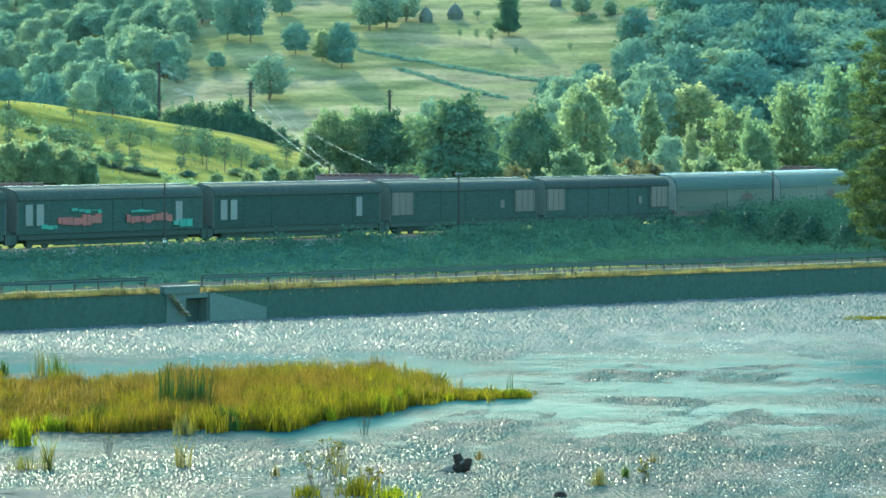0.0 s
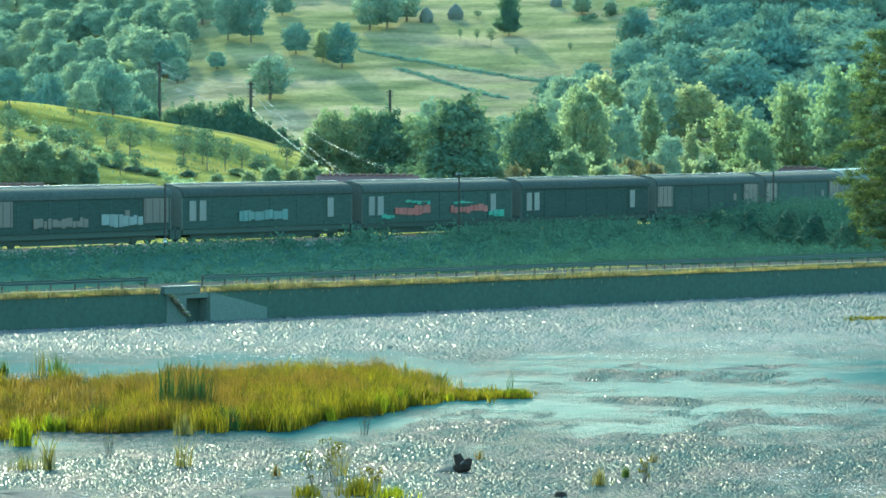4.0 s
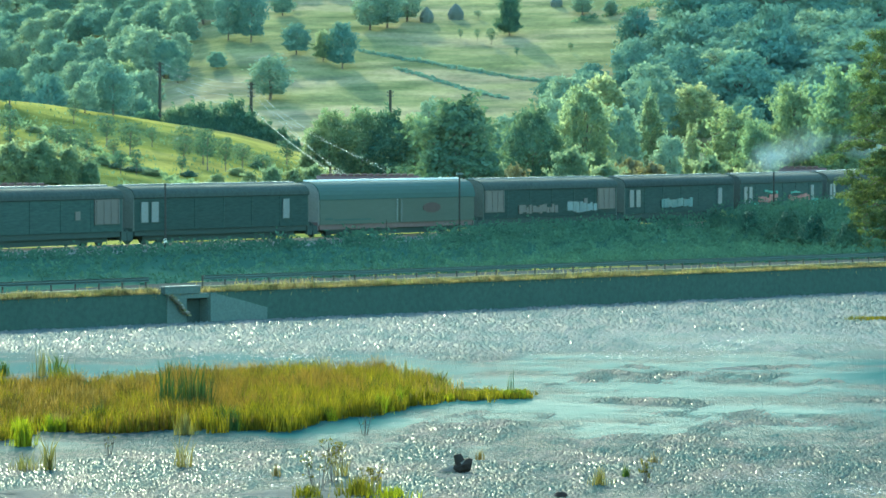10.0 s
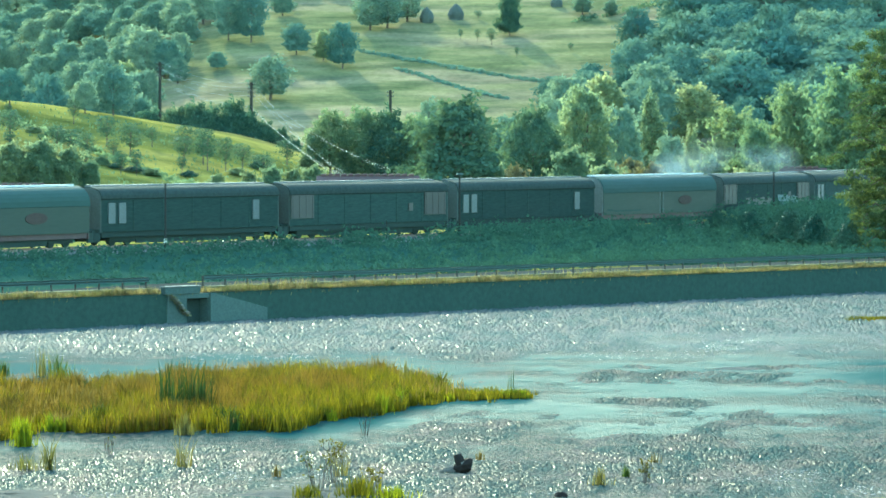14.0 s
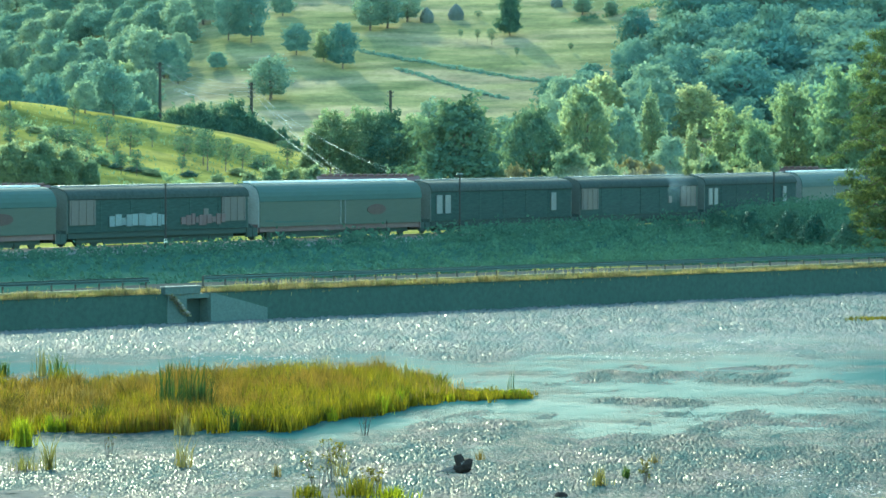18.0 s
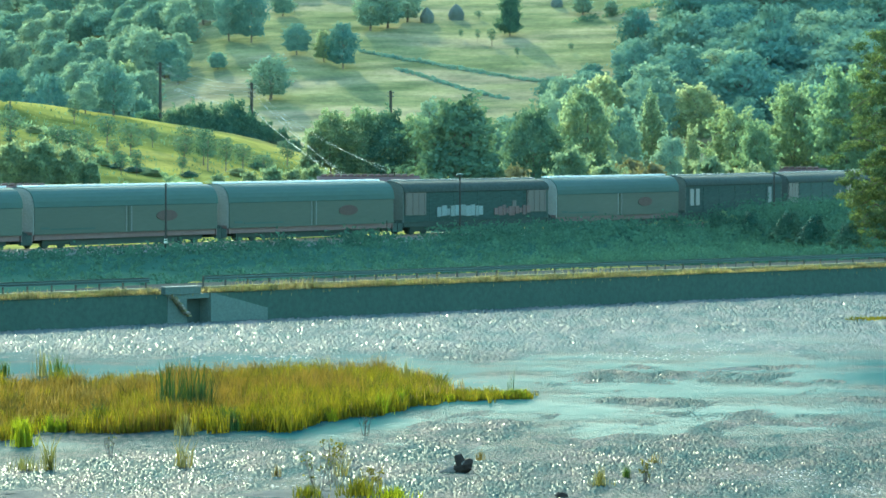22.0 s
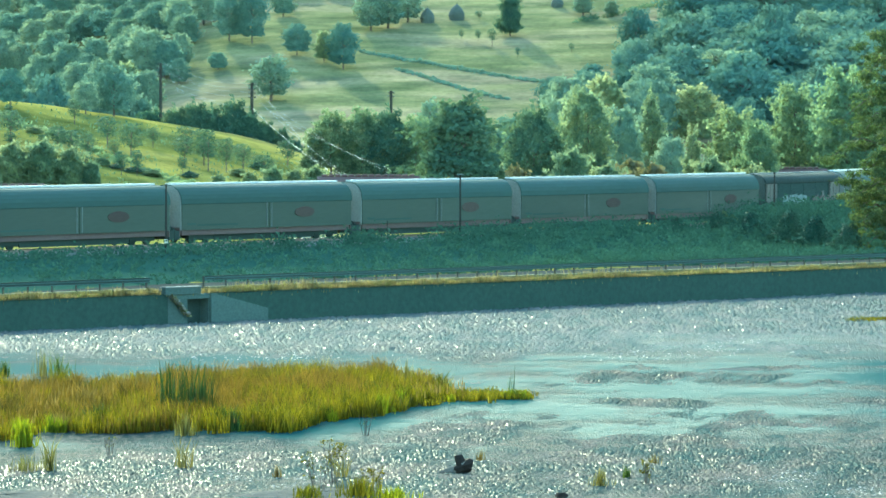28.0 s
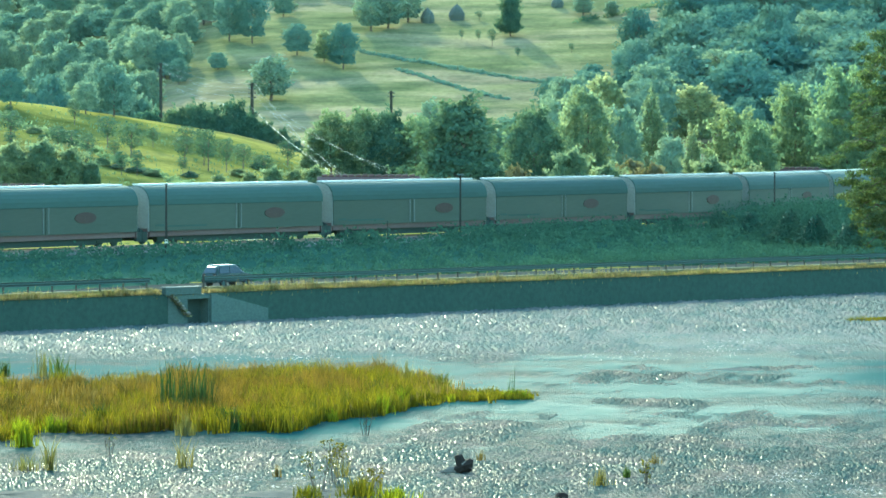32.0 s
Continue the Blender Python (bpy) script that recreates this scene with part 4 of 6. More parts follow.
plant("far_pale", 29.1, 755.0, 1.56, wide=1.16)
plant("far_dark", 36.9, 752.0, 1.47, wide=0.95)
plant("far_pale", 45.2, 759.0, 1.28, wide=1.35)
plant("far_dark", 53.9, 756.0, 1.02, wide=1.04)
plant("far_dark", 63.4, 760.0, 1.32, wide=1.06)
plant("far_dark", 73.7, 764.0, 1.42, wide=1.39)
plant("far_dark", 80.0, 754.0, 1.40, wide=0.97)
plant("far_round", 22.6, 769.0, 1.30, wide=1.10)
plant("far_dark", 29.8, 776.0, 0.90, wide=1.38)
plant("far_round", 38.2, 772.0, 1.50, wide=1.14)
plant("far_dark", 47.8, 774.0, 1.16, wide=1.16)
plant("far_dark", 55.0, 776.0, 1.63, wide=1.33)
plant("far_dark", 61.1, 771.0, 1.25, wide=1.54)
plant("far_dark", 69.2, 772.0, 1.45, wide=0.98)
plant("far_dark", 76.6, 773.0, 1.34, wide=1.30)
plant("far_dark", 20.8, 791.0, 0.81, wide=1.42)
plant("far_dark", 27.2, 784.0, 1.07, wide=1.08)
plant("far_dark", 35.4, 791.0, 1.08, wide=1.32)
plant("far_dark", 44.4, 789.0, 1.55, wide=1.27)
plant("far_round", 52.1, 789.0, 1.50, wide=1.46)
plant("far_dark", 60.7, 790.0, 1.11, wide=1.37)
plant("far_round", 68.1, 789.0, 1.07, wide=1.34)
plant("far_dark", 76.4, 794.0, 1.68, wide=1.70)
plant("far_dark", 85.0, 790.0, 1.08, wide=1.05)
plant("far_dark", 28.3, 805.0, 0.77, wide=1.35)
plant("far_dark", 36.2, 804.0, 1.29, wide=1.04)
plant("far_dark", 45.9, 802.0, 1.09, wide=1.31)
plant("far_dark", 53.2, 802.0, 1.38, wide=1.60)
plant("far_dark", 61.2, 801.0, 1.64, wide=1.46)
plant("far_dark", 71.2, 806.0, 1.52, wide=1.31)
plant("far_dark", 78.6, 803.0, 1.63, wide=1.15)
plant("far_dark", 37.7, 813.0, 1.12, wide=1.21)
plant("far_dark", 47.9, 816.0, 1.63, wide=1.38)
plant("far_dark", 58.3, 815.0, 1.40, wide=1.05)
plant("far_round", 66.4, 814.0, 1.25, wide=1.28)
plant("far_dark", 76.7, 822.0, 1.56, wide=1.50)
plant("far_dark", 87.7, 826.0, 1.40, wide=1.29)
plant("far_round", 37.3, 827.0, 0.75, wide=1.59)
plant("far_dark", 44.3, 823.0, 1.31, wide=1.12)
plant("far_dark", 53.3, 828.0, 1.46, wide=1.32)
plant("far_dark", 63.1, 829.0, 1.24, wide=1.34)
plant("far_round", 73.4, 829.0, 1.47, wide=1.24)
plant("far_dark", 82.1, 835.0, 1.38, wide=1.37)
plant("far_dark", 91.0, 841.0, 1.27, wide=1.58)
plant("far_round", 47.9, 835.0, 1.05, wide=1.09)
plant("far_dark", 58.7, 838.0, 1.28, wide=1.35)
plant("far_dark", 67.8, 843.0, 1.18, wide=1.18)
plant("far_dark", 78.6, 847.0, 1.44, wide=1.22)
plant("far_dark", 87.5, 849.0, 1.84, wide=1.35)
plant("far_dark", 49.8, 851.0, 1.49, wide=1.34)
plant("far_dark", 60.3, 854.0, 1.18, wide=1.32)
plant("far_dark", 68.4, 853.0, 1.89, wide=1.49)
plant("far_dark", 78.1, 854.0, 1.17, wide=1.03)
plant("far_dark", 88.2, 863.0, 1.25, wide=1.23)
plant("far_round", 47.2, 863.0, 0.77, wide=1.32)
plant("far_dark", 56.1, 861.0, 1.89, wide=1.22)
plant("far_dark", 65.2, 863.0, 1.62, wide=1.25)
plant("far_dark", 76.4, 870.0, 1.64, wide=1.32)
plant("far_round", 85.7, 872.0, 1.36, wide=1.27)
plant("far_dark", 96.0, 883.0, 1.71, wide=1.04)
plant("far_dark", 55.0, 882.0, 1.35, wide=1.13)
plant("far_dark", 65.1, 889.0, 1.62, wide=1.37)
plant("far_dark", 75.4, 884.0, 1.09, wide=1.32)
plant("far_round", 87.5, 889.0, 1.14, wide=1.08)
plant("far_dark", 60.5, 897.0, 1.23, wide=1.19)
plant("far_dark", 70.5, 906.0, 1.17, wide=1.05)
plant("far_round", 78.8, 905.0, 1.69, wide=1.14)
plant("far_dark", 89.8, 915.0, 1.37, wide=1.33)
plant("far_dark", 99.6, 918.0, 1.61, wide=1.13)
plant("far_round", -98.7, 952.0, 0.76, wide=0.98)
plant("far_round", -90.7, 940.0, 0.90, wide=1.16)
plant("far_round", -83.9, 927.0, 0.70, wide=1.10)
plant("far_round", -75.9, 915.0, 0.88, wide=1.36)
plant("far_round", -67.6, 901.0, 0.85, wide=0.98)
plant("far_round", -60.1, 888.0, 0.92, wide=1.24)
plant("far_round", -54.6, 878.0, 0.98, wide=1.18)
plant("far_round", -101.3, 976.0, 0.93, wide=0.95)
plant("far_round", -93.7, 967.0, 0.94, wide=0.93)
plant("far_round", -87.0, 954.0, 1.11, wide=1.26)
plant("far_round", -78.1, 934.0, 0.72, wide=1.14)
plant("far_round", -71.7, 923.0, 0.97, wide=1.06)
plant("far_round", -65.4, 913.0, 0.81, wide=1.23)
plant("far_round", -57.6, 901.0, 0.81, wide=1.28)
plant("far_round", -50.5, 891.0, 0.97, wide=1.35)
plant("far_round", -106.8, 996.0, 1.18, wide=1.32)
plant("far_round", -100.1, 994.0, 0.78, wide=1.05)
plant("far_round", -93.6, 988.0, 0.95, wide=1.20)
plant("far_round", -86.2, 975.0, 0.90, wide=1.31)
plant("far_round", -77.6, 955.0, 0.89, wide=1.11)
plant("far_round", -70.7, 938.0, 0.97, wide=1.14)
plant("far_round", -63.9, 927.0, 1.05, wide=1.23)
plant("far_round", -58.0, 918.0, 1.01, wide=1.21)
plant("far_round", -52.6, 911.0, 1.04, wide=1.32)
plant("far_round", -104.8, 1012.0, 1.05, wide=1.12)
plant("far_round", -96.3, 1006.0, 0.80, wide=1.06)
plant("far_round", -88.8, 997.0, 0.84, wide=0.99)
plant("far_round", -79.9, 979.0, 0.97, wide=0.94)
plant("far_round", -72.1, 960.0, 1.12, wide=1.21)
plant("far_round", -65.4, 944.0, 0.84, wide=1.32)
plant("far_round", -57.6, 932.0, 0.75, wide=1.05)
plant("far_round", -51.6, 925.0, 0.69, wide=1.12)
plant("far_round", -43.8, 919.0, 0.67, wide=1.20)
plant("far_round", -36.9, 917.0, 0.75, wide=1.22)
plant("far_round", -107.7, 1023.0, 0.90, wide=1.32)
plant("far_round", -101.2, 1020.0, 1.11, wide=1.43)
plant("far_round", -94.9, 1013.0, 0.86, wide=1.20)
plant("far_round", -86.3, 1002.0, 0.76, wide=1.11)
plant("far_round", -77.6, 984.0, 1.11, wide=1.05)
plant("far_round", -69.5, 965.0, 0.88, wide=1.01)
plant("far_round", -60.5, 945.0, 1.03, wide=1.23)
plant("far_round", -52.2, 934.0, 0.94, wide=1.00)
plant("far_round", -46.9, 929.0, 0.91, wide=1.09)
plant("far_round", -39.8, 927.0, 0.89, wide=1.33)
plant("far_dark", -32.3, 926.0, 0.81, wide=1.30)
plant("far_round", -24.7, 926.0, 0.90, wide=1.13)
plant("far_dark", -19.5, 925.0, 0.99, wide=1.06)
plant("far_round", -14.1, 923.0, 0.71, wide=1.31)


# ---------------------------------------------------------------- river: grass island, clumps, shoals
ISLAND = [(-24, 168), (-17.3, 169.3), (-16.9, 174.7), (-12.6, 174.0), (-11.4, 176.0), (-8.5, 174.7), (-6.2, 174.7), (-5.7, 179.4), (-3.3, 184.3), (-1.6, 188.8), (0.2, 194.2),
          (3.5, 195.1), (4.3, 198.4), (0.4, 201.8), (-0.7, 208.1), (-2.4, 211.8), (-10.7, 209.0), (-19.7, 203.5), (-26, 201)]


def inside(x, y, poly):
    hit = np.zeros(len(x), bool)
    for (x0, y0), (x1, y1) in zip(poly, poly[1:] + poly[:1]):
        cross = ((y0 > y) != (y1 > y)) & (x < (x1 - x0) * (y - y0) / (y1 - y0 + 1e-9) + x0)
        hit ^= cross
    return hit


def blades(rnd, x, y, z, h, wd, lean=0.25):
    """Bent three-cornered blades standing at x, y; array (n * 2, 3, 3)."""
    n = len(x)
    a = rnd.uniform(0, 2 * np.pi, n)
    dx, dy = np.cos(a) * wd / 2, np.sin(a) * wd / 2
    la = rnd.uniform(0, 2 * np.pi, n)
    lx, ly = np.cos(la) * lean * h * rnd.uniform(0.2, 1, n), np.sin(la) * lean * h * rnd.uniform(0.2, 1, n)
    p0 = np.stack([x - dx, y - dy, z], -1)
    p1 = np.stack([x + dx, y + dy, z], -1)
    mid = np.stack([x + lx * 0.35, y + ly * 0.35, z + h * 0.6], -1)
    tip = np.stack([x + lx, y + ly, z + h], -1)
    m0 = mid - np.stack([dx, dy, 0 * dx], -1) * 0.7
    m1 = mid + np.stack([dx, dy, 0 * dx], -1) * 0.7
    return np.stack([p0, p1, m1, m0], 1), np.stack([m0, m1, tip], 1)


def grass(name, mat, rnd, x, y, z, h, wd, label, parent=None, kind="stuff", lean=0.25):
    quads, tips = blades(rnd, x, y, z, h, wd, lean)
    n = len(x)
    verts = np.concatenate([quads, tips[:, 2:]], 1).reshape(-1, 3)
    me = bpy.data.meshes.new(name)
    me.vertices.add(n * 5)
    me.vertices.foreach_set("co", verts.reshape(-1).astype(np.float32))
    base = np.arange(n)[:, None] * 5
    loops = np.concatenate([base + np.array([[0, 1, 2, 3]]), base + np.array([[3, 2, 4]])], 1).reshape(-1)
    me.loops.add(n * 7)
    me.loops.foreach_set("vertex_index", loops.astype(np.int32))
    me.polygons.add(n * 2)
    starts = (np.arange(n)[:, None] * 7 + np.array([[0, 4]])).reshape(-1)
    me.polygons.foreach_set("loop_start", starts.astype(np.int32))
    me.materials.append(mat)
    me.update(calc_edges=True)
    ob = new(name, me)
    if parent is None:
        tagged(ob, label, "grass", kind=kind)
    else:
        ob.parent = parent
    return ob


def build_island():
    rnd = np.random.RandomState(21)
    # low mud bank under the grass
    bm = bmesh.new()
    c = Vector((-10, 190, 0.0))
    ring = [bm.verts.new((x + (c.x - x) * 0.07, y + (c.y - y) * 0.07, -0.5)) for x, y in ISLAND]
    top = [bm.verts.new((x + (c.x - x) * 0.12, y + (c.y - y) * 0.12, -0.03)) for x, y in ISLAND]
    for i in range(len(ring)):
        k = (i + 1) % len(ring)
        bm.faces.new((ring[i], ring[k], top[k], top[i]))
    bm.faces.new(top)
    tagged(part("island", bm, M_MUD, None), "low muddy river island under tall grass", "island", kind="structure")
    n = 150000
    x, y = rnd.uniform(-26, 5, n), rnd.uniform(166, 213, n)
    ok = inside(x + 0.35 * lumps(x, y, 0.7), y + 1.6 * lumps(x, y, 1.1, 3), ISLAND)
    x, y = x[ok], y[ok]
    edge = np.zeros(len(x))
    for s in (1.0, 2.0, 3.5):
        edge += ~inside(x, y - s * 2.2, ISLAND)
    tall = 0.5 + 0.16 * lumps(x, y, 2.1) + 0.3 * lumps(x, y * 0.5, 0.45, 4)
    tall += 0.34 * smooth(-15.5, -12, x) * smooth(-0.8, -3.5, x) + 0.1
    tall *= np.where(x > -0.5, 0.55, 1.0)
    green = (0.8 * edge + 1.1 * smooth(-10, -5, x) + 2.0 * lumps(x, y * 0.35, 1.7, 2) + rnd.normal(0, 0.7, len(x))) > 1.3
    for sel, mat, label, wd in ((~green, M_GRASS_GOLD, "tall golden-brown sedge covering the river island", 0.034), (green, M_GRASS_GREEN, "bright yellow-green grass fringing the river island", 0.042)):
        k = sel.sum()
        grass("island_grass", mat, rnd, x[sel], y[sel], np.full(k, 0.02), np.clip(tall[sel] * rnd.uniform(0.55, 1.2, k), 0.15, 1.6), np.full(k, wd), label, lean=0.5)
    # separate taller tufts, green and brown
    for k in range(120):
        while True:
            tx, ty = rnd.uniform(-23, 0), rnd.uniform(172, 210)
            if inside(np.array([tx]), np.array([ty]), ISLAND)[0]:
                break
        front = not inside(np.array([tx]), np.array([ty - 7.0]), ISLAND)[0]
        mat, label = ((M_GRASS_GREEN, "bright green grass tuft on the island"), (M_CATTAIL, "dark green sedge tuft on the island"), (M_GRASS_GOLD, "golden-brown sedge tuft on the island"), (M_SEED, "pale dry grass tuft on the island"))[rnd.choice(4, p=(0.62, 0.23, 0.1, 0.05) if front else (0.25, 0.1, 0.5, 0.15))]
        clump(tx, ty, rnd.uniform(0.6, 1.25), rnd.uniform(0.3, 0.9), 130, mat, label, wd=0.05, lean=0.6)
    # lime and dark tufts along the front edge
    front = [p for p in ISLAND if p[1] < 199 and p[0] > -23]
    for (x0, y0), (x1, y1) in zip(front, front[1:]):
        for k in range(max(1, int(abs(x1 - x0) / 0.75))):
            f = rnd.uniform(0, 1)
            pick = rnd.choice(3, p=(0.6, 0.25, 0.15))
            mat, label = ((M_LIME, "lime-green grass tuft at the water's edge"), (M_CATTAIL, "dark sedge tuft at the water's edge"), (M_GRASS_GREEN, "green grass tuft at the water's edge"))[pick]
            low = 0.5 if x0 > -1.0 else 1.0
            clump(x0 + (x1 - x0) * f, y0 + (y1 - y0) * f + rnd.uniform(0.3, 3.0), low * rnd.uniform(0.5, 1.05), rnd.uniform(0.25, 0.6), 70, mat, label, wd=0.05, lean=0.45)
    # seed heads above the sedge
    k = 4200
    x, y = rnd.uniform(-26, 1, k), rnd.uniform(172, 211, k)
    ok = inside(x, y, ISLAND)
    k = ok.sum()
    grass("seed_heads", M_SEED, rnd, x[ok], y[ok], np.full(k, 0.4), rnd.uniform(0.15, 0.45, k), np.full(k, 0.05), "pale brown seed heads over the sedge", lean=0.15)


def clump(x, y, h, spread, count, mat, label, name="grass_clump", wd=0.05, lean=0.3, z=-0.15):
    rnd = np.random.RandomState(int(abs(x * 131 + y * 17)) % 9999)
    a, r = rnd.uniform(0, 2 * np.pi, count), np.abs(rnd.normal(0, 0.5, count)) * spread
    gx, gy = x + np.cos(a) * r, y + np.sin(a) * r * 1.6
    hh = h * rnd.uniform(0.45, 1.1, count) * np.clip(1.1 - r / (spread * 2.5), 0.4, 1)
    thing = new(name)
    ob = grass("blade_tuft", mat, rnd, gx - x, gy - y, np.full(count, z), hh - z, np.full(count, wd), "", thing, lean=lean)
    tagged(ob, kind="stuff")
    thing.matrix_world = pose(x, y, 0)
    return tagged(thing, label, "plant")


def weed(x, y, h, label, leafy=0.4, seed=0, mat=None):
    """A branching riverside weed with a few leaves."""
    rnd = np.random.RandomState(seed)
    thing = new("weed")
    bm = bmesh.new()
    ends = []
    for k in range(9):
        a, lean = rnd.uniform(0, 6.28), rnd.uniform(0.05, 0.4)
        p = Vector((math.cos(a) * lean * h * 0.25, math.sin(a) * lean * h * 0.25, -0.2))
        q = Vector((math.cos(a) * lean * h, math.sin(a) * lean * h, h * rnd.uniform(0.55, 1.0)))
        tube(bm, p, q, 0.014, 0.006, 5)
        for j in range(3):
            s = p.lerp(q, rnd.uniform(0.4, 0.95))
            e = s + Vector((rnd.uniform(-1, 1), rnd.uniform(-1, 1), 0.8)) * 0.14 * h
            tube(bm, s, e, 0.008, 0.004, 4)
            ends.append(e)
        ends.append(q)
    part("stem", bm, M_BARK, thing)
    n = int(220 * leafy)
    c = np.array(ends)[rnd.choice(len(ends), n)] + rnd.normal(0, 0.05 * h, (n, 3))
    place("leaves", quads_mesh("leaves", leaf_cloud(rnd, [tuple(v) for v in c], [(0.04, 0.04, 0.05)] * n, n * 2, 0.045), mat or M_GRASS_GREEN), thing)
    thing.matrix_world = pose(x, y, 0)
    return tagged(thing, label, "plant")


def build_river_plants():
    for x, y, h in ((-11.95, 183.4, 2.4), (-11.4, 182.4, 2.6), (-10.9, 183.2, 2.55), (-10.4, 182.6, 2.3)):
        clump(x, y - 0.6, h * 1.12, 0.75, 42, M_CATTAIL, "stand of dark green cattail reeds on the island", "reeds", 0.065, 0.22)
    clump(-16.6, 167.2, 1.2, 0.42, 300, M_LIME, "bright lime-green willow tuft in the shallows", "grass_clump", 0.06, 0.35)
    clump(-15.3, 154.8, 0.75, 0.8, 70, M_DRY, "small dull-green grass clump in the shallows", wd=0.04)
    clump(-10.6, 173.2, 1.0, 0.5, 110, M_DRY, "pale dry grass tuft at the island's edge", wd=0.04)
    clump(-2.8, 144.0, 0.75, 1.1, 300, M_GRASS_GREEN, "bright green grass clump on the gravel shoal", wd=0.05)
    clump(-4.6, 143.6, 0.5, 0.8, 160, M_GRASS_GREEN, "bright green low grass on the gravel shoal", wd=0.05)
    clump(-1.6, 143.4, 0.5, 0.9, 140, M_LIME, "low lime-green plants on the gravel shoal", wd=0.05, lean=0.6)
    clump(7.9, 158.0, 0.5, 0.3, 40, M_SEED, "thin dry tuft in the shallow riffle", wd=0.03)
    clump(-3.6, 152.0, 1.1, 0.5, 34, M_DRY, "dry brown stalks on the gravel shoal", "weed", 0.035, 0.5)
    clump(5.5, 148.1, 0.75, 0.4, 80, M_DRY, "dry straw-coloured grass tuft on the shoal", wd=0.035)
    clump(6.6, 151.5, 0.5, 0.2, 60, M_REED, "small green tuft standing in the shallows", wd=0.035)
    clump(1.4, 160.0, 0.45, 0.2, 50, M_SEED, "thin dry tuft standing in the shallows", wd=0.03)
    clump(-6.0, 152.2, 0.5, 0.2, 60, M_SEED, "thin brown tuft standing in the shallows", wd=0.03)
    clump(-20.4, 214.7, 1.7, 0.7, 40, M_DRY, "tall brown reed tuft behind the island", "reeds", 0.05, 0.12)
    clump(-19.4, 213.7, 1.4, 0.9, 60, M_REED, "thin green reed tuft behind the island", "reeds", 0.045, 0.4)
    clump(-22.3, 214.7, 0.9, 0.4, 90, M_REED, "low green reeds behind the island", "reeds", 0.045, 0.25)
    clump(-13.6, 210.0, 1.0, 0.4, 90, M_SEED, "tuft of brown grass at the island's back", wd=0.045)
    clump(3.2, 197.5, 1.6, 0.4, 9, M_CATTAIL, "few tall thin reeds at the island's tip", "reeds", 0.045, 0.1)
    clump(-1.8, 205.0, 1.4, 0.6, 60, M_DRY, "tall golden grass plume on the island", wd=0.05, lean=0.15)
    weed(-4.3, 146.0, 1.5, "bare branching weed on the gravel shoal", 0.25, 4)
    weed(-3.9, 149.5, 1.6, "tall thin weed with green top on the shoal", 0.7, 5)
    clump(-14.4, 154.8, 1.4, 0.35, 34, M_DRY, "brown upright dock weed in the shallows", "weed", 0.05, 0.4)
    clump(-9.7, 156.0, 1.35, 0.5, 38, M_DRY, "pale grassy weed standing in shallow water", "weed", 0.05, 0.5)
    weed(-12.8, 162.0, 0.8, "thin bare weed stalk in the shallows", 0.05, 8)
    weed(-3.2, 173.0, 0.95, "thin bare weed stalk in the shallows", 0.05, 9)
    weed(-2.4, 145.5, 1.0, "thin brown weed on the gravel shoal", 0.5, 10)
    weed(-16.9, 146.5, 1.0, "dark weed stalk on the gravel shoal", 0.3, 11)
    weed(-13.2, 209.0, 1.2, "bare grey branch sticking out of the grass", 0.02, 12)
    weed(7.1, 149.0, 0.9, "thin weed stalks standing in the shallows", 0.3, 13)


def shoal(x, y, lx, ly, h, label, seed, mat=None):
    """A low bank of gravel breaking the surface."""
    bm = bmesh.new()
    rnd = random.Random(seed)
    n, rings = 26, 5
    rows = []
    for j in range(rings + 1):
        f = 1 - j / rings
        row = []
        for i in range(n):
            a = 2 * math.pi * i / n
            r = f * (1 + 0.22 * math.sin(3 * a + seed) + 0.12 * math.sin(7 * a + 2 * seed))
            row.append(bm.verts.new((x + lx * r * math.cos(a), y + ly * r * math.sin(a), -0.12 + (h + 0.12) * (1 - f * f) + rnd.uniform(-0.02, 0.02))))
        rows.append(row)
    for a, b in zip(rows, rows[1:]):
        for i in range(n):
            bm.faces.new((a[i], a[(i + 1) % n], b[(i + 1) % n], b[i]))
    ob = part("shoal", bm, mat or M_GRAVEL, None)
    return tagged(ob, label, "shoal", kind="structure")


def stones(name, region, count, size, label, seed):
    """Loose river stones, joined: small polyhedra half under water."""
    rnd = np.random.RandomState(seed)
    base = np.array([(1, 0, 0), (-1, 0, 0), (0, 1, 0), (0, -1, 0), (0, 0, 1), (0, 0, -1)], float)
    tri = np.array([(0, 2, 4), (2, 1, 4), (1, 3, 4), (3, 0, 4), (2, 0, 5), (1, 2, 5), (3, 1, 5), (0, 3, 5)])
    x0, x1, y0, y1 = region
    x, y = rnd.uniform(x0, x1, count * 3), rnd.uniform(y0, y1, count * 3)
    ok = lumps(x, y * 0.3, 3.0, seed) + lumps(x, y, 1.0, seed) * 0.5 > 0.05
    x, y = x[ok][:count], y[ok][:count]
    k = len(x)
    s = size * rnd.uniform(0.4, 1.5, (k, 1, 1)) * rnd.uniform(0.6, 1.3, (k, 6, 1))
    v = base[None] * s * np.array([1.2, 1.2, 0.6]) + np.stack([x, y, np.zeros(k)], -1)[:, None]
    f = (np.arange(k)[:, None, None] * 6 + tri[None]).reshape(-1, 3)
    ob = new(name, mesh_of(name, v.reshape(-1, 3), f, M_RIVER_STONE))
    return tagged(ob, label, "stones", kind="stuff")


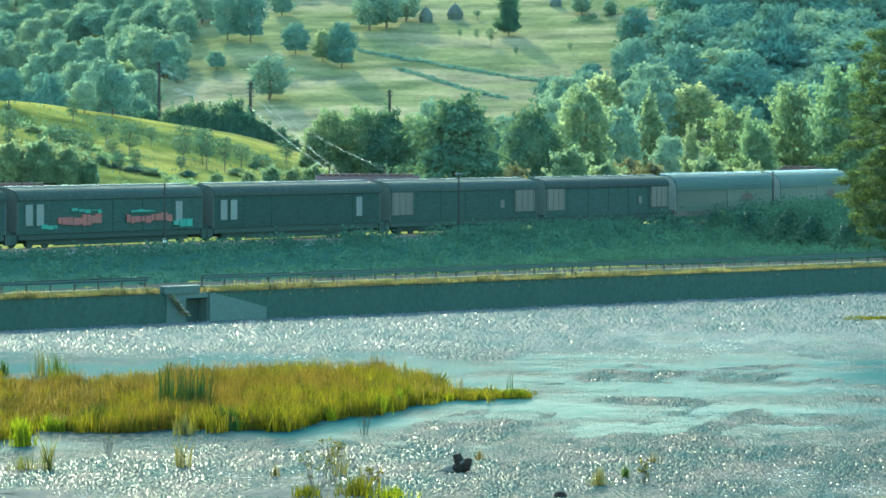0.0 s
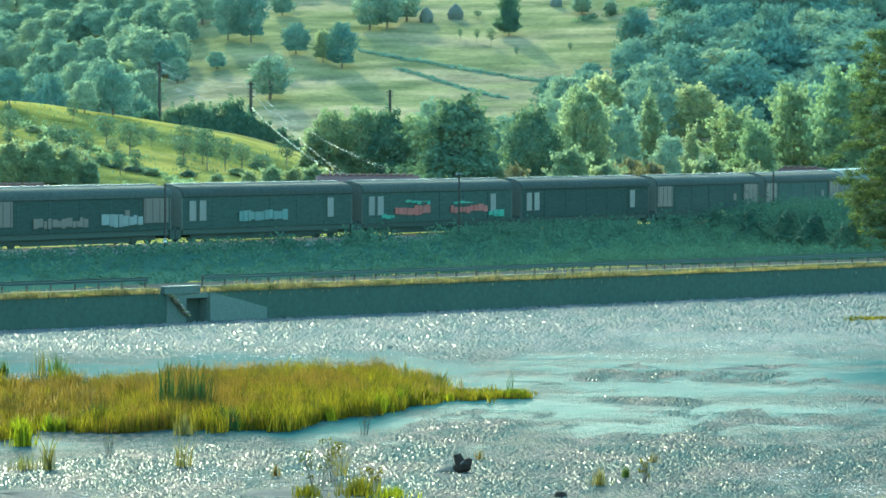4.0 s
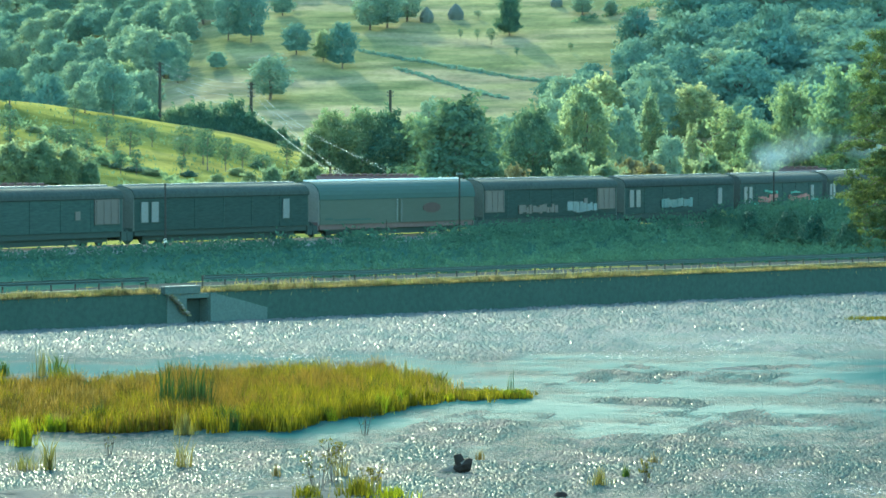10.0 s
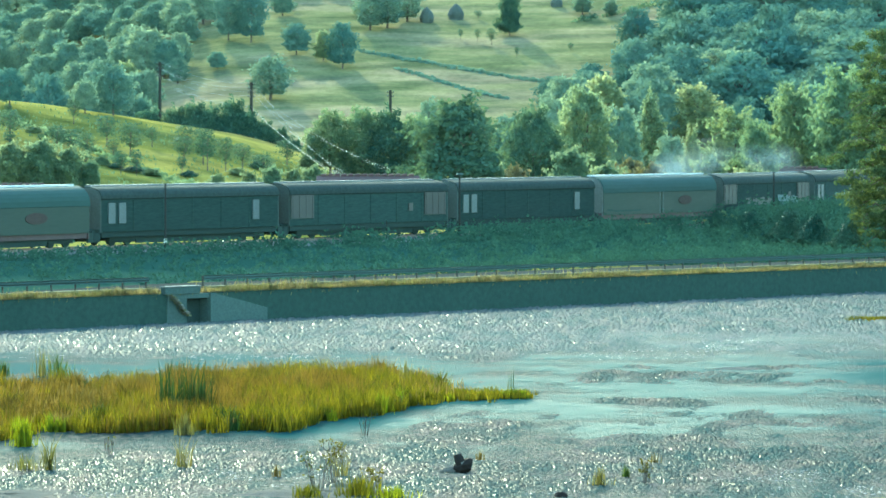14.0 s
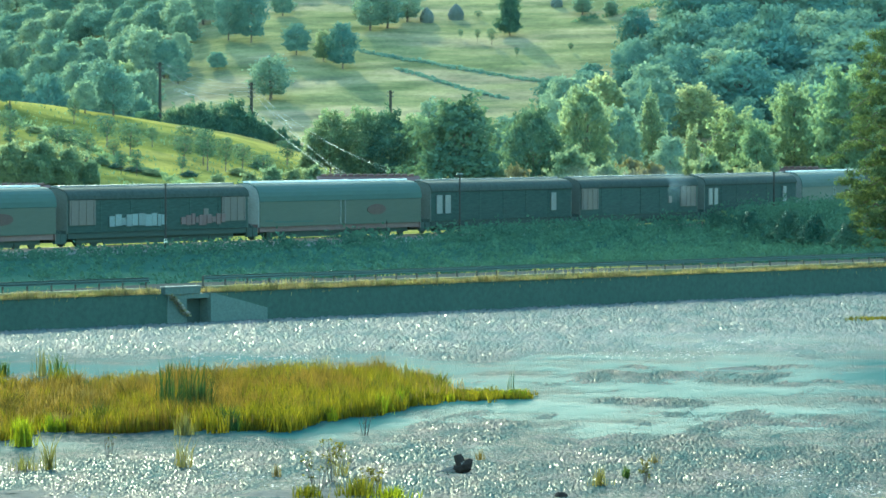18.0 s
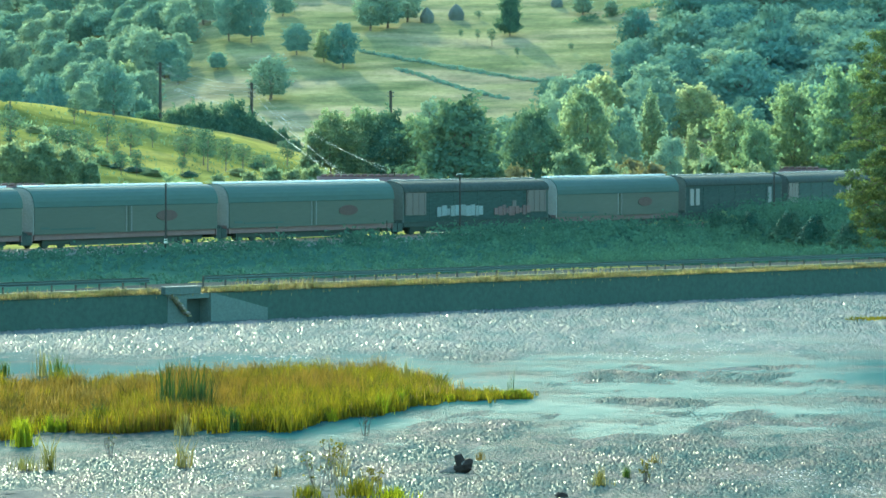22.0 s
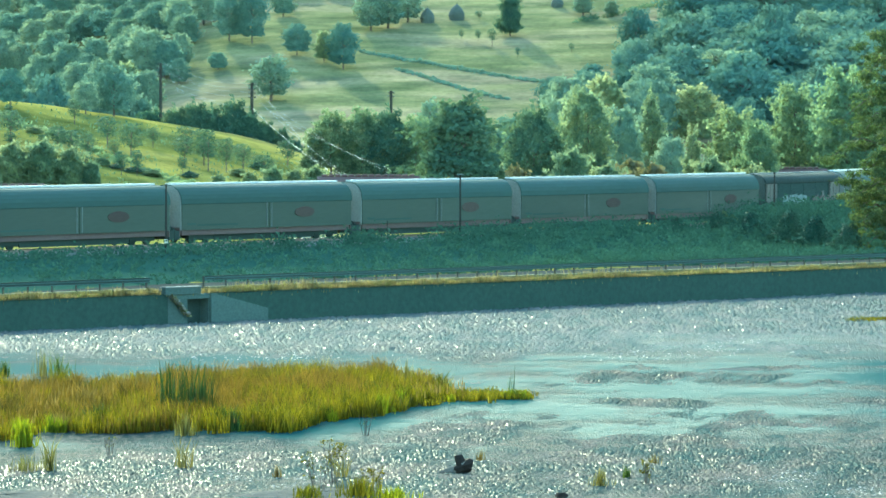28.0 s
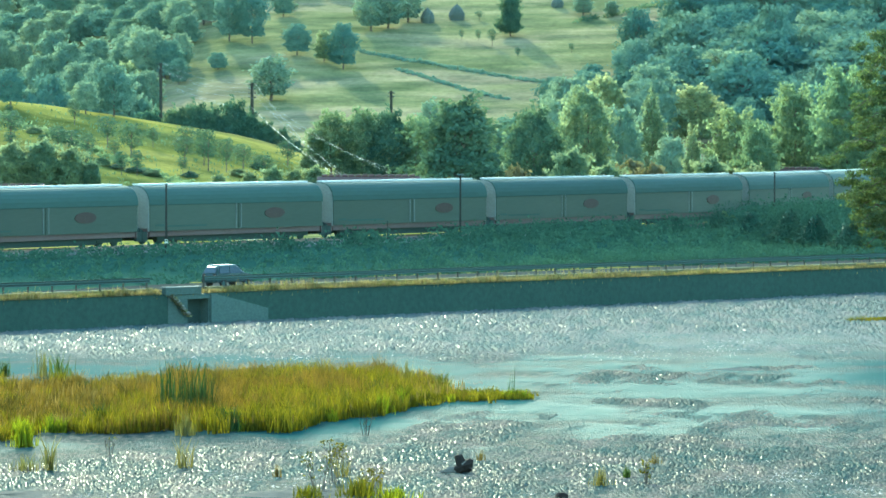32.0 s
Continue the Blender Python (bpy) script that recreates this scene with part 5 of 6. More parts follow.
def riffles(x, y):
    """Where the river breaks into small waves: about -1 calm to 1 choppy."""
    spots = [(12, 213, 5, 8), (15, 181, 5, 6), (9, 195, 4, 4), (17, 223, 3, 3), (2, 232, 5, 6), (20, 196, 5, 4)]
    patchy = 0.62 * lumps(x, y * 0.3, 2.6, 1.0) + 0.42 * lumps(x, y * 0.35, 0.8, 2.0)
    near = 1.3 * patchy - 0.62 + 1.2 * smooth(189 - 1.5 * np.clip(-x, 0, 12), 166 - 0.8 * np.clip(-x, 0, 12), y)
    mid = patchy - 0.72 + sum(1.15 * np.exp(-((x - a) / c) ** 2 - ((y - b) / d) ** 2) for a, b, c, d in spots)
    far = 0.6 * patchy - 0.6 + 1.3 * smooth(224, 244, y) - 0.7 * smooth(0, 14, x) * smooth(268, 252, y)
    return np.maximum(np.maximum(near, mid), far)


def chop(x, y, rnd):
    """Irregular small waves, peaked at their crests, about -1 to 1."""
    u, v = x * 160 / y, -160.0 ** 2 / y      # waves grow larger towards the deep far side
    wx, wy = u + 0.12 * lumps(u, v * 0.4, 0.5, 5.0), v + 0.4 * lumps(u, v * 0.4, 0.6, 6.0)
    total = np.zeros_like(x)
    for k in range(20):
        long_x, long_y = 0.13 * 1.095 ** k * rnd.uniform(0.8, 1.25), 0.55 * 1.07 ** k * rnd.uniform(0.75, 1.35)
        p = 2 * np.pi * (wx / long_x * rnd.choice([-1, 1]) + wy / long_y) + rnd.uniform(0, 6.28)
        total += np.sin(p)
    total /= 3.2
    return 1.0 - 1.5 * np.abs(total)


def wave_sheet(seed, columns, rows):
    """A sheet of choppy water that rises through the river's surface at the riffles and lies below it elsewhere."""
    rnd = np.random.RandomState(seed)
    a = np.linspace(-0.116, 0.116, columns)
    y = 1 / np.linspace(1 / 139.0, 1 / 330.0, rows)
    gy, ga = np.meshgrid(y, a, indexing="ij")
    gx = ga * gy
    strong = np.clip(riffles(gx, gy) + 0.3, 0, 1)
    h = chop(gx, gy, rnd)
    size = 0.075 * gy / 160
    z = strong * size * (h + 0.3) - 0.03 * (1 - strong)
    z = np.where(-gx * S + gy * C > WALL - 0.25, -0.3, z)
    i = np.arange(rows - 1)[:, None] * columns + np.arange(columns - 1)[None]
    loops = np.stack([i, i + 1, i + columns + 1, i + columns], -1).reshape(-1)
    me = bpy.data.meshes.new("wave_crests")
    me.vertices.add(rows * columns)
    me.vertices.foreach_set("co", np.stack([gx, gy, z], -1).reshape(-1).astype(np.float32))
    me.loops.add(len(loops))
    me.loops.foreach_set("vertex_index", loops.astype(np.int32))
    me.polygons.add(len(loops) // 4)
    me.polygons.foreach_set("loop_start", np.arange(0, len(loops), 4, dtype=np.int32))
    me.materials.append(M_WAVELET)
    me.update(calc_edges=True)
    me.shade_smooth()
    return tagged(new("wave_crests", me), "small glittering wave crests over the river riffles", "waves", kind="stuff")


wave_groups = [wave_sheet(61, 760, 480), wave_sheet(62, 760, 480)]


def driftwood():
    thing = new("driftwood")
    rnd = random.Random(12)

    def rough(name, rings, mat, label=""):
        """A knotted limb through rings of (x, y, z, radius)."""
        bm = bmesh.new()
        rows = [[bm.verts.new((x + r * 0.25 * rnd.uniform(-1, 1), y + r * math.cos(a * math.pi / 4.5) * rnd.uniform(0.8, 1.15), z + r * math.sin(a * math.pi / 4.5) * rnd.uniform(0.8, 1.15))) for a in range(9)] for x, y, z, r in rings]
        for p, q in zip(rows, rows[1:]):
            for k in range(9):
                bm.faces.new((p[k], p[(k + 1) % 9], q[(k + 1) % 9], q[k]))
        bm.faces.new(rows[0][::-1])
        bm.faces.new(rows[-1])
        bmesh.ops.recalc_face_normals(bm, faces=bm.faces[:])
        return part(name, bm, mat, thing, label)
    rough("log", [(-0.16, 0, 0.2, 0.16), (0.05, 0.02, 0.25, 0.25), (0.24, 0.05, 0.32, 0.28), (0.42, 0.08, 0.38, 0.24), (0.5, 0.1, 0.44, 0.14)], M_DRIFTWOOD)
    bm = bmesh.new()
    tube(bm, (0.1, 0.02, 0.34), (-0.02, 0.04, 0.72), 0.21, 0.13, 9)
    for v in bm.verts:
        v.co += Vector((rnd.uniform(-0.03, 0.03), rnd.uniform(-0.03, 0.03), rnd.uniform(-0.06, 0.05)))
    part("stump", bm, M_DRIFTWOOD, thing, "dark broken stump end")
    rough("root", [(-0.9, 0.1, 0.06, 0.05), (-0.55, 0.04, 0.1, 0.11), (-0.3, 0, 0.17, 0.16), (-0.1, 0, 0.2, 0.16)], M_GRAVEL, "pale sandy root")
    rough("branch_stub", [(0.1, -0.1, 0.42, 0.07), (0.24, -0.06, 0.5, 0.05), (0.36, 0, 0.52, 0.02)], M_GRAVEL, "pale stripped branch stub")
    thing.matrix_world = pose(0.55, 153.6, -0.05)
    tagged(thing, "dark driftwood stump stranded on the gravel shoal", "driftwood")


def rock(x, y, size):
    """A dark water-worn boulder half out of the water."""
    rnd = random.Random(5)
    bm = bmesh.new()
    bmesh.ops.create_icosphere(bm, subdivisions=2, radius=size)
    for v in bm.verts:
        v.co *= rnd.uniform(0.85, 1.12)
        v.co.z *= 0.75
    ob = part("rock", bm, M_DRIFTWOOD, None)
    ob.matrix_world = pose(x, y, 0.02)
    return tagged(ob, "dark wet boulder at the near edge of the shallows", "rock")


build_island()
build_river_plants()
rock(4.0, 143.8, 0.24)
for k in range(9):
    clump(26.6 + 0.45 * k, 276.2 + 0.4 * (k % 3), 0.42, 0.6, 60, M_GRASS_GREEN, "yellow-green grass tuft on the far gravel bar", wd=0.05, lean=0.6)
shoal(28.8, 278, 3.4, 3.4, 0.2, "low grassy gravel bar near the far bank", 3, M_SEDGE)
shoal(15.5, 221.0, 2.3, 1.4, 0.08, "pale gravel bar just breaking the water", 5)
shoal(16.4, 269.0, 1.2, 1.5, 0.1, "small dark gravel bar near the far bank", 8)
shoal(-4.2, 145.0, 3.6, 3.2, 0.12, "gravel shoal at the near side of the river", 11)
shoal(0.2, 152.2, 1.6, 1.8, 0.1, "gravel shoal round the driftwood", 13)
shoal(-15.0, 144.5, 6.0, 4.0, 0.05, "gravel shoal at the near side of the river", 17)
stones("river_stones", (-18, 18, 138, 160), 3000, 0.04, "wet pale stones breaking the shallow water", 31)
stones("river_stones", (-26, 20, 230, 262), 1200, 0.05, "wet pale stones breaking the far riffle", 33)
driftwood()


# ---------------------------------------------------------------- river wall: culvert, verge
def on_wall(thing, m, n=WALL):
    thing.matrix_world = Matrix.Translation((*xy(m, n), 0)) @ Matrix.Rotation(math.atan2(S, C), 4, "Z")
    return thing


def build_culvert():
    thing = new("culvert")
    w = BRIDGE[1] - BRIDGE[0]
    part("parapet", boxed(0.4, w - 1.3, -0.1, 0.35, 1.9, 2.36), M_CONCRETE_OLD, thing, bevel=0.03)
    part("coping", boxed(0.35, w - 1.25, -0.14, 0.4, 2.36, 2.43), M_CONCRETE, thing, "pale concrete coping", bevel=0.02)
    part("deck_beam", boxed(0.7, w + 0.2, 0.0, 1.4, 1.6, 1.9), M_CONCRETE_OLD, thing)
    part("abutment", boxed(0.7, 2.4, 0.02, 1.0, -1.3, 1.6), M_CONCRETE_OLD, thing)
    part("abutment", boxed(4.3, w, 0.1, 1.0, -1.3, 1.75), M_CONCRETE_OLD, thing)
    # dark panel closes the recess in place of a shaded tunnel
    part("back_wall", boxed(2.4, 4.3, 0.85, 1.0, -1.3, 1.75), M_UNDER, thing, "dark panel standing for the shade inside the culvert")
    bm = bmesh.new()
    pts = [(4.35, -1.3), (9.0, -1.3), (9.0, 0.85), (6.6, 1.45), (4.35, 1.95)]
    a = [bm.verts.new((x, -0.15 - 0.10 * (x - 4.35), z)) for x, z in pts]
    b = [bm.verts.new((x, 0.1 + 0.0 * x, z)) for x, z in pts]
    for i in range(5):
        k = (i + 1) % 5
        bm.faces.new((a[i], a[k], b[k], b[i]))
    bm.faces.new(a[::-1])
    bm.faces.new(b)
    bmesh.ops.recalc_face_normals(bm, faces=bm.faces[:])
    part("wing_wall", bm, M_CONCRETE_OLD, thing, "sloping pale concrete wing wall")
    rnd = random.Random(3)
    for k in range(12):
        f = k / 11
        x, z = 0.9 + 1.5 * f, 1.9 - 1.3 * f
        wide, tall = rnd.uniform(0.07, 0.15), rnd.uniform(0.08, 0.17)
        z += rnd.uniform(-0.08, 0.08)
        bm = boxed(x - wide, x + wide, -0.3, 0.1, z - tall, z)
        bmesh.ops.rotate(bm, verts=bm.verts[:], cent=(x, -0.2, z), matrix=Matrix.Rotation(rnd.uniform(-0.4, 0.4), 3, "Y"))
        part("step_stone", bm, (M_RIVER_STONE, M_GRAVEL, M_KERB)[k % 3], thing)
    on_wall(thing, BRIDGE[0])
    tagged(thing, "concrete road culvert with parapet and wing wall in the river wall", "culvert")


def build_verge():
    """Dry grass along the top of the wall."""
    rnd = np.random.RandomState(5)
    n = 34000
    m = rnd.uniform(160, 272, n)
    ok = (m < BRIDGE[0] + 0.1) | (m > BRIDGE[1] - 0.9)
    m = m[ok]
    a = rnd.uniform(-0.05, 0.85, len(m))
    x, y = xy(m, WALL + a)
    grow = 0.3 - 0.1 * smooth(205, 235, m)
    h = np.clip(grow + 0.13 * lumps(m, m * 0, 1.6) + 0.1 * lumps(m, m * 0, 0.5, 2) + rnd.normal(0, 0.1, len(m)), 0.08, 1.0)
    tall = rnd.uniform(0, 1, len(m)) > 0.992
    stand = np.exp(-((m - 195.5) / 3.0) ** 2) + 0.8 * np.exp(-((m - 226.0) / 4.0) ** 2)
    tall |= rnd.uniform(0, 1, len(m)) < 0.1 * stand
    h = np.where(tall, h + rnd.uniform(0.2, 0.55, len(m)), h)
    pick = lumps(m, m * 0, 4.0, 1.0) + rnd.normal(0, 0.6, len(m)) > 0.2
    for sel, mat, label in ((pick, M_VERGE, "green grass growing along the top of the river wall"), (~pick, M_GRASS_STRAW, "sunlit straw-yellow grass along the river wall's top")):
        k = sel.sum()
        grass("verge_grass", mat, rnd, x[sel], y[sel], np.full(k, 1.95), h[sel], np.full(k, 0.04), label, lean=0.35)
    # hanging tufts over the wall's face
    k = 220
    m = rnd.uniform(160, 272, k)
    x, y = xy(m, np.full(k, WALL - 0.06))
    grass("hanging_grass", M_GRASS_STRAW, rnd, x, y, 1.95 - rnd.uniform(0, 0.5, k) * rnd.uniform(0, 1, k), np.full(k, 0.22), np.full(k, 0.05), "tufts of dry grass hanging over the wall")


def build_step_grass():
    """Dry tufts between the tumbled stones beside the culvert."""
    rnd = np.random.RandomState(77)
    f = rnd.uniform(0, 1, 160)
    x, y = xy(BRIDGE[0] + 0.7 + 1.5 * f + rnd.normal(0, 0.15, 160), WALL - rnd.uniform(0.05, 0.4, 160))
    grass("step_grass", M_GRASS_STRAW, rnd, x, y, 1.85 - 1.35 * f, rnd.uniform(0.08, 0.25, 160), np.full(160, 0.04), "dry straw tufts between the stones beside the culvert", lean=0.8)


build_culvert()
build_step_grass()
build_verge()
kerb = strip("kerb", M_KERB, WALL + 0.72, WALL + 1.25, 1.6, 2.32, 150, BRIDGE[0], 3.0)
kerb2 = strip("kerb_far", M_KERB, WALL + 0.72, WALL + 1.25, 1.6, 2.32, BRIDGE[1], 280, 3.0)
for ob in (kerb, kerb2):
    tagged(ob, "mossy pale concrete kerb along the road's river side", "kerb", kind="structure")


# ---------------------------------------------------------------- the tall tree by the road
def riverside_tree(x, y, h, reach, seed, label):
    """A tall tree with long drooping limbs that carry flat pads of leaves."""
    rnd = np.random.RandomState(seed)
    thing = new("riverside_tree")
    bm = bmesh.new()
    for i in range(5):
        tube(bm, (0.25 * math.sin(i), 0.2 * math.cos(i * 2) - 0.2, -0.5 + h * 0.18 * i), (0.25 * math.sin(i + 1), 0.2 * math.cos(i * 2 + 2) - 0.2, h * 0.18 * (i + 1)), 0.34 * (1 - i * 0.17), 0.34 * (0.83 - i * 0.17), 9)
    part("trunk", bm, M_BARK, thing)
    cs, rs = [], []
    for k in range(40):
        z = h * (0.1 + 0.86 * (k + 0.5) / 40)
        a = k * 2.4 + rnd.uniform(-0.3, 0.3)
        f = z / h
        ln = reach * rnd.uniform(0.6, 1.05) * (0.55 + 0.9 * f if f < 0.45 else 1.2 - 0.55 * f)
        d = Vector((math.cos(a), math.sin(a), 0))
        pts = [Vector((0, 0, z - 0.4)), d * ln * 0.5 + Vector((0, 0, z + 0.5)), d * ln + Vector((0, 0, z - 0.9 - 0.8 * (1 - f)))]
        bm = bmesh.new()
        tube(bm, pts[0], pts[1], 0.09 * (1.2 - f), 0.06 * (1.2 - f), 6)
        tube(bm, pts[1], pts[2], 0.06 * (1.2 - f), 0.015, 5)
        for j in range(6):
            s = 0.3 + 0.14 * j
            p = pts[0].lerp(pts[1], s * 2) if s < 0.5 else pts[1].lerp(pts[2], s * 2 - 1)
            q = p + Vector((rnd.uniform(-0.9, 0.9), rnd.uniform(-0.9, 0.9), rnd.uniform(-0.5, 0.35)))
            tube(bm, p, q, 0.025, 0.008, 4)
            r = rnd.uniform(0.4, 0.85)
            cs.append(tuple(q))
            rs.append((r * 1.25, r * 1.25, r * 0.5))
        part("limb", bm, M_BARK, thing)
    place("crown", quads_mesh("crown", leaf_cloud(rnd, cs, rs, 40000, 0.125), M_LEAF_OLIVE), thing)
    thing.matrix_world = pose(x, y, gz(x, y))
    return tagged(thing, label, "tree")


riverside_tree(37.5, 352, 19.6, 6.4, 14, "tall olive-green tree with drooping limbs beside the road")
riverside_tree(39.6, 349, 13.0, 6.8, 15, "olive-green tree with low drooping limbs beside the road")


# ---------------------------------------------------------------- railway bank
# height of the scrub beside the rails along the line: low gaps let the light below the wagons through
SCRUB_TOP = [(-17, 0.5), (-5.5, 0.5), (-4.5, 0.58), (6, 0.58), (8, 0.7), (8.6, 0.5), (12, 0.5), (13, 0.8), (14.6, 0.8), (15.2, 0.46), (21.8, 0.46), (22.6, 0.85), (27.8, 0.85), (28.6, 0.34), (34.8, 0.34), (35.6, 0.9),
             (67, 0.95), (68, 0.5), (70, 0.5), (71, 0.95), (75.6, 0.95), (76.4, 0.36), (80.6, 0.36), (81.4, 1.0), (90, 1.5), (140, 1.6)]


def build_bank_shrubs():
    """Scrub over the slope between road and railway."""
    rnd = np.random.RandomState(9)
    cs, rs = [], []
    for u in np.arange(-40, 150, 0.8):
        x, y, h = track(u)
        for o in np.arange(-2.9, -42 if u > 40 else -18, -1.15):
            ox, oy = x - (-math.sin(h)) * -o * -1 + rnd.uniform(-0.4, 0.4), y + math.cos(h) * o + rnd.uniform(-0.4, 0.4)
            ox = x - math.sin(h) * o + rnd.uniform(-0.5, 0.5)
            m, n = mn(ox, oy)
            if n < WALL + 8.8:
                continue
            top = 0.52 + 0.36 * smooth(8, 45, u) + 0.4 * smooth(70, 110, u)
            r = rnd.uniform(0.45, 0.9) * float(top)
            if o > -6.0:
                r = rnd.uniform(0.85, 1.1) * float(np.interp(u, *zip(*SCRUB_TOP)))
            cs.append((ox, oy, gz(ox, oy) + r * 0.45))
            rs.append((r * 1.1, r * 1.1, r))
    ob = new("bank_scrub", quads_mesh("bank_scrub", leaf_cloud(rnd, cs, rs, 270000, 0.12, 0.3, (0.35, -1.0, -0.05)), M_SCRUB))
    tagged(ob, "dark green scrub covering the slope below the railway", "scrub", kind="stuff")


build_bank_shrubs()


def build_bank_soil():
    """Overgrown soil of the slope below the railway, with its shade put into the colour."""
    bm = bmesh.new()
    rows = []
    for u in np.arange(-60, 170, 3.0):
        x, y, h = track(u)
        offs = np.linspace(-2.7, -13.5, 9)
        px, py = x - math.sin(h) * offs, y + math.cos(h) * offs
        pz = ground_z(px, py)
        rows.append([bm.verts.new((a, b, c + 0.06)) for a, b, c in zip(px, py, pz)])
    for a, b in zip(rows, rows[1:]):
        for j in range(8):
            bm.faces.new((a[j], a[j + 1], b[j + 1], b[j]))
    bmesh.ops.recalc_face_normals(bm, faces=bm.faces[:])
    tagged(part("railway_bank", bm, M_BANK, None), "overgrown slope between road and railway, its shade in the colour", "bank", kind="structure")


build_bank_soil()


def trackside_pole(x, y, top, lamp=False, thin=0.09, plate=False):
    thing = new("trackside_pole")
    g = gz(x, y)
    bm = bmesh.new()
    tube(bm, (0, 0, -0.4), (0, 0, top - g), thin, thin * 0.75, 10)
    part("shaft", bm, M_POLE, thing)
    if lamp:
        bm = bmesh.new()
        tube(bm, (0, 0, top - g), (0, 0, top - g + 0.1), 0.3, 0.22, 12)
        part("lamp_head", bm, M_STEEL, thing)
        for a in (-1, 1):
            bm = bmesh.new()
            tube(bm, (0, 0, top - g - 0.25), (a * 0.3, 0, top - g), 0.03, 0.03, 6)
            part("bracket", bm, M_STEEL, thing)
    else:
        part("cap", boxed(-thin * 1.3, thin * 1.3, -thin * 1.3, thin * 1.3, top - g, top - g + 0.06), M_STEEL, thing)
    if plate:
        part("marker_plate", boxed(-0.11, 0.11, -0.13, -0.1, 4.5 - g, 4.82 - g), M_PLASTER, thing, "small white marker plate")
    thing.matrix_world = pose(x, y, g)
    return tagged(thing, "slender grey lamp pole beside the railway" if lamp else "slender dark metal pole beside the railway", "pole", "poles beside the railway")


trackside_pole(-19.6, 298.9, 8.67, plate=True)
trackside_pole(1.3, 331.4, 9.0, lamp=True)
trackside_pole(29.7, 380.0, 8.69)
trackside_pole(-4.3, 322.7, 5.6, thin=0.04)


# ---------------------------------------------------------------- power line, houses, haystacks
def power_pole(x, y, top, arms=4):
    thing = new("power_pole")
    g = gz(x, y)
    h = top - g
    bm = bmesh.new()
    tube(bm, (0, 0, -0.5), (0, 0, h), 0.27, 0.2, 10)
    part("shaft", bm, M_POLE, thing)
    for k in range(arms):
        z = h - 0.3 - 0.55 * k
        arm = part("crossarm", boxed(-0.55, 0.55, -0.05, 0.05, z - 0.05, z + 0.05), M_POLE, thing)
        for s in (-0.5, 0.5):
            bm = bmesh.new()
            tube(bm, (s, 0, z + 0.05), (s, 0, z + 0.2), 0.06, 0.04, 8)
            part("insulator", bm, M_PALE, arm)
    thing.matrix_world = pose(x, y, g, 0, 0, 35)
    return tagged(thing, "dark wooden power pole with short crossarms", "power pole", "poles of the power line")


def wire(a, b, sag, label="thin sagging power line wire", r=0.0075):
    cu = bpy.data.curves.new("power_wire", "CURVE")
    cu.dimensions, cu.bevel_depth, cu.bevel_resolution = "3D", r, 1
    sp = cu.splines.new("POLY")
    sp.points.add(16)
    a, b = Vector(a), Vector(b)
    for i, p in enumerate(sp.points):
        f = i / 16
        v = a.lerp(b, f)
        v.z -= sag * 4 * f * (1 - f)
        p.co = (*v, 1)
    cu.materials.append(M_WIRE)
    return tagged(new("power_wire", cu), label, "wire", "wires of the power line")


power_pole(-40.1, 600, 22.1)
power_pole(-25.35, 560, 18.8)
power_pole(-7.45, 600, 18.1, 2)
power_pole(-57.6, 640, 17.2, 2)
for k in range(4):
    dz, dx = -0.3 - 0.55 * k, 0.4 * (-1) ** k
    wire((-40.1 + dx, 600, 22.3 + dz), (-25.35 + dx, 560, 19.0 + dz), 0.9)
    wire((-25.35 + dx, 560, 19.0 + dz), (-9.1 + 0.2 * k + (3.6 if k > 1 else 0), 381, 8.4 + 0.2 * k), 0.7, r=0.0058)
for k in range(2):
    wire((-37.5 - 0.3 * k, 595, 18.4 - 0.2 * k), (-25.4, 560, 15.6 - 0.15 * k), 0.5, r=0.012)
    wire((-25.4, 560, 15.6 - 0.15 * k), (-9.6 + 0.35 * k, 380, 8.4), 0.5, r=0.0065)


def house(x, y, length, depth, eaves, ridge, turn, label):
    """A small house: walls, tiled gable roof, windows, door."""
    thing = new("house")
    g = gz(x, y)
    a, b = length / 2, depth / 2
    for y0 in (-b, b - 0.25):
        part("wall", boxed(-a, a, y0, y0 + 0.25, -0.3, eaves), M_PLASTER, thing)
    for s in (-1, 1):
        bm = bmesh.new()
        extrude_profile(bm, [(-b + 0.26, -0.3), (-b + 0.26, eaves), (0, ridge - 0.1), (b - 0.26, eaves), (b - 0.26, -0.3)], s * a - 0.12, s * a + 0.12)
        part("gable", bm, M_PLASTER, thing)
    for s in (-1, 1):
        bm = bmesh.new()
        extrude_profile(bm, [(0, ridge), (s * (b + 0.4), eaves - 0.15), (s * (b + 0.4), eaves - 0.28), (0, ridge - 0.14)], -a - 0.4, a + 0.4)
        roof = part("roof", bm, M_ROOF, thing)
    n = int(length / 0.6)
    for k in range(n):
        bm = bmesh.new()
        tube(bm, (-a + k * 0.6, 0, ridge + 0.03), (-a + k * 0.6 + 0.5, 0, ridge + 0.06), 0.12, 0.14, 7)
        part("ridge_tile", bm, M_ROOF, thing)
    for k in range(max(2, int(length / 3))):
        wx = -a + (k + 0.5) * length / max(2, int(length / 3))
        win = part("window", boxed(wx - 0.5, wx + 0.5, -b - 0.03, -b + 0.02, 1.0, 2.1), M_GLASS, thing)
        part("window_frame", boxed(wx - 0.58, wx + 0.58, -b - 0.02, -b + 0.01, 0.92, 1.0), M_PALE, win)
    thing.matrix_world = pose(x, y, g, 0, 0, turn)
    return tagged(thing, label, "house")


house(-6.7, 378, 8.4, 5.0, 2.9, 4.3, 4, "low house with a brown tiled ridge behind the railway")
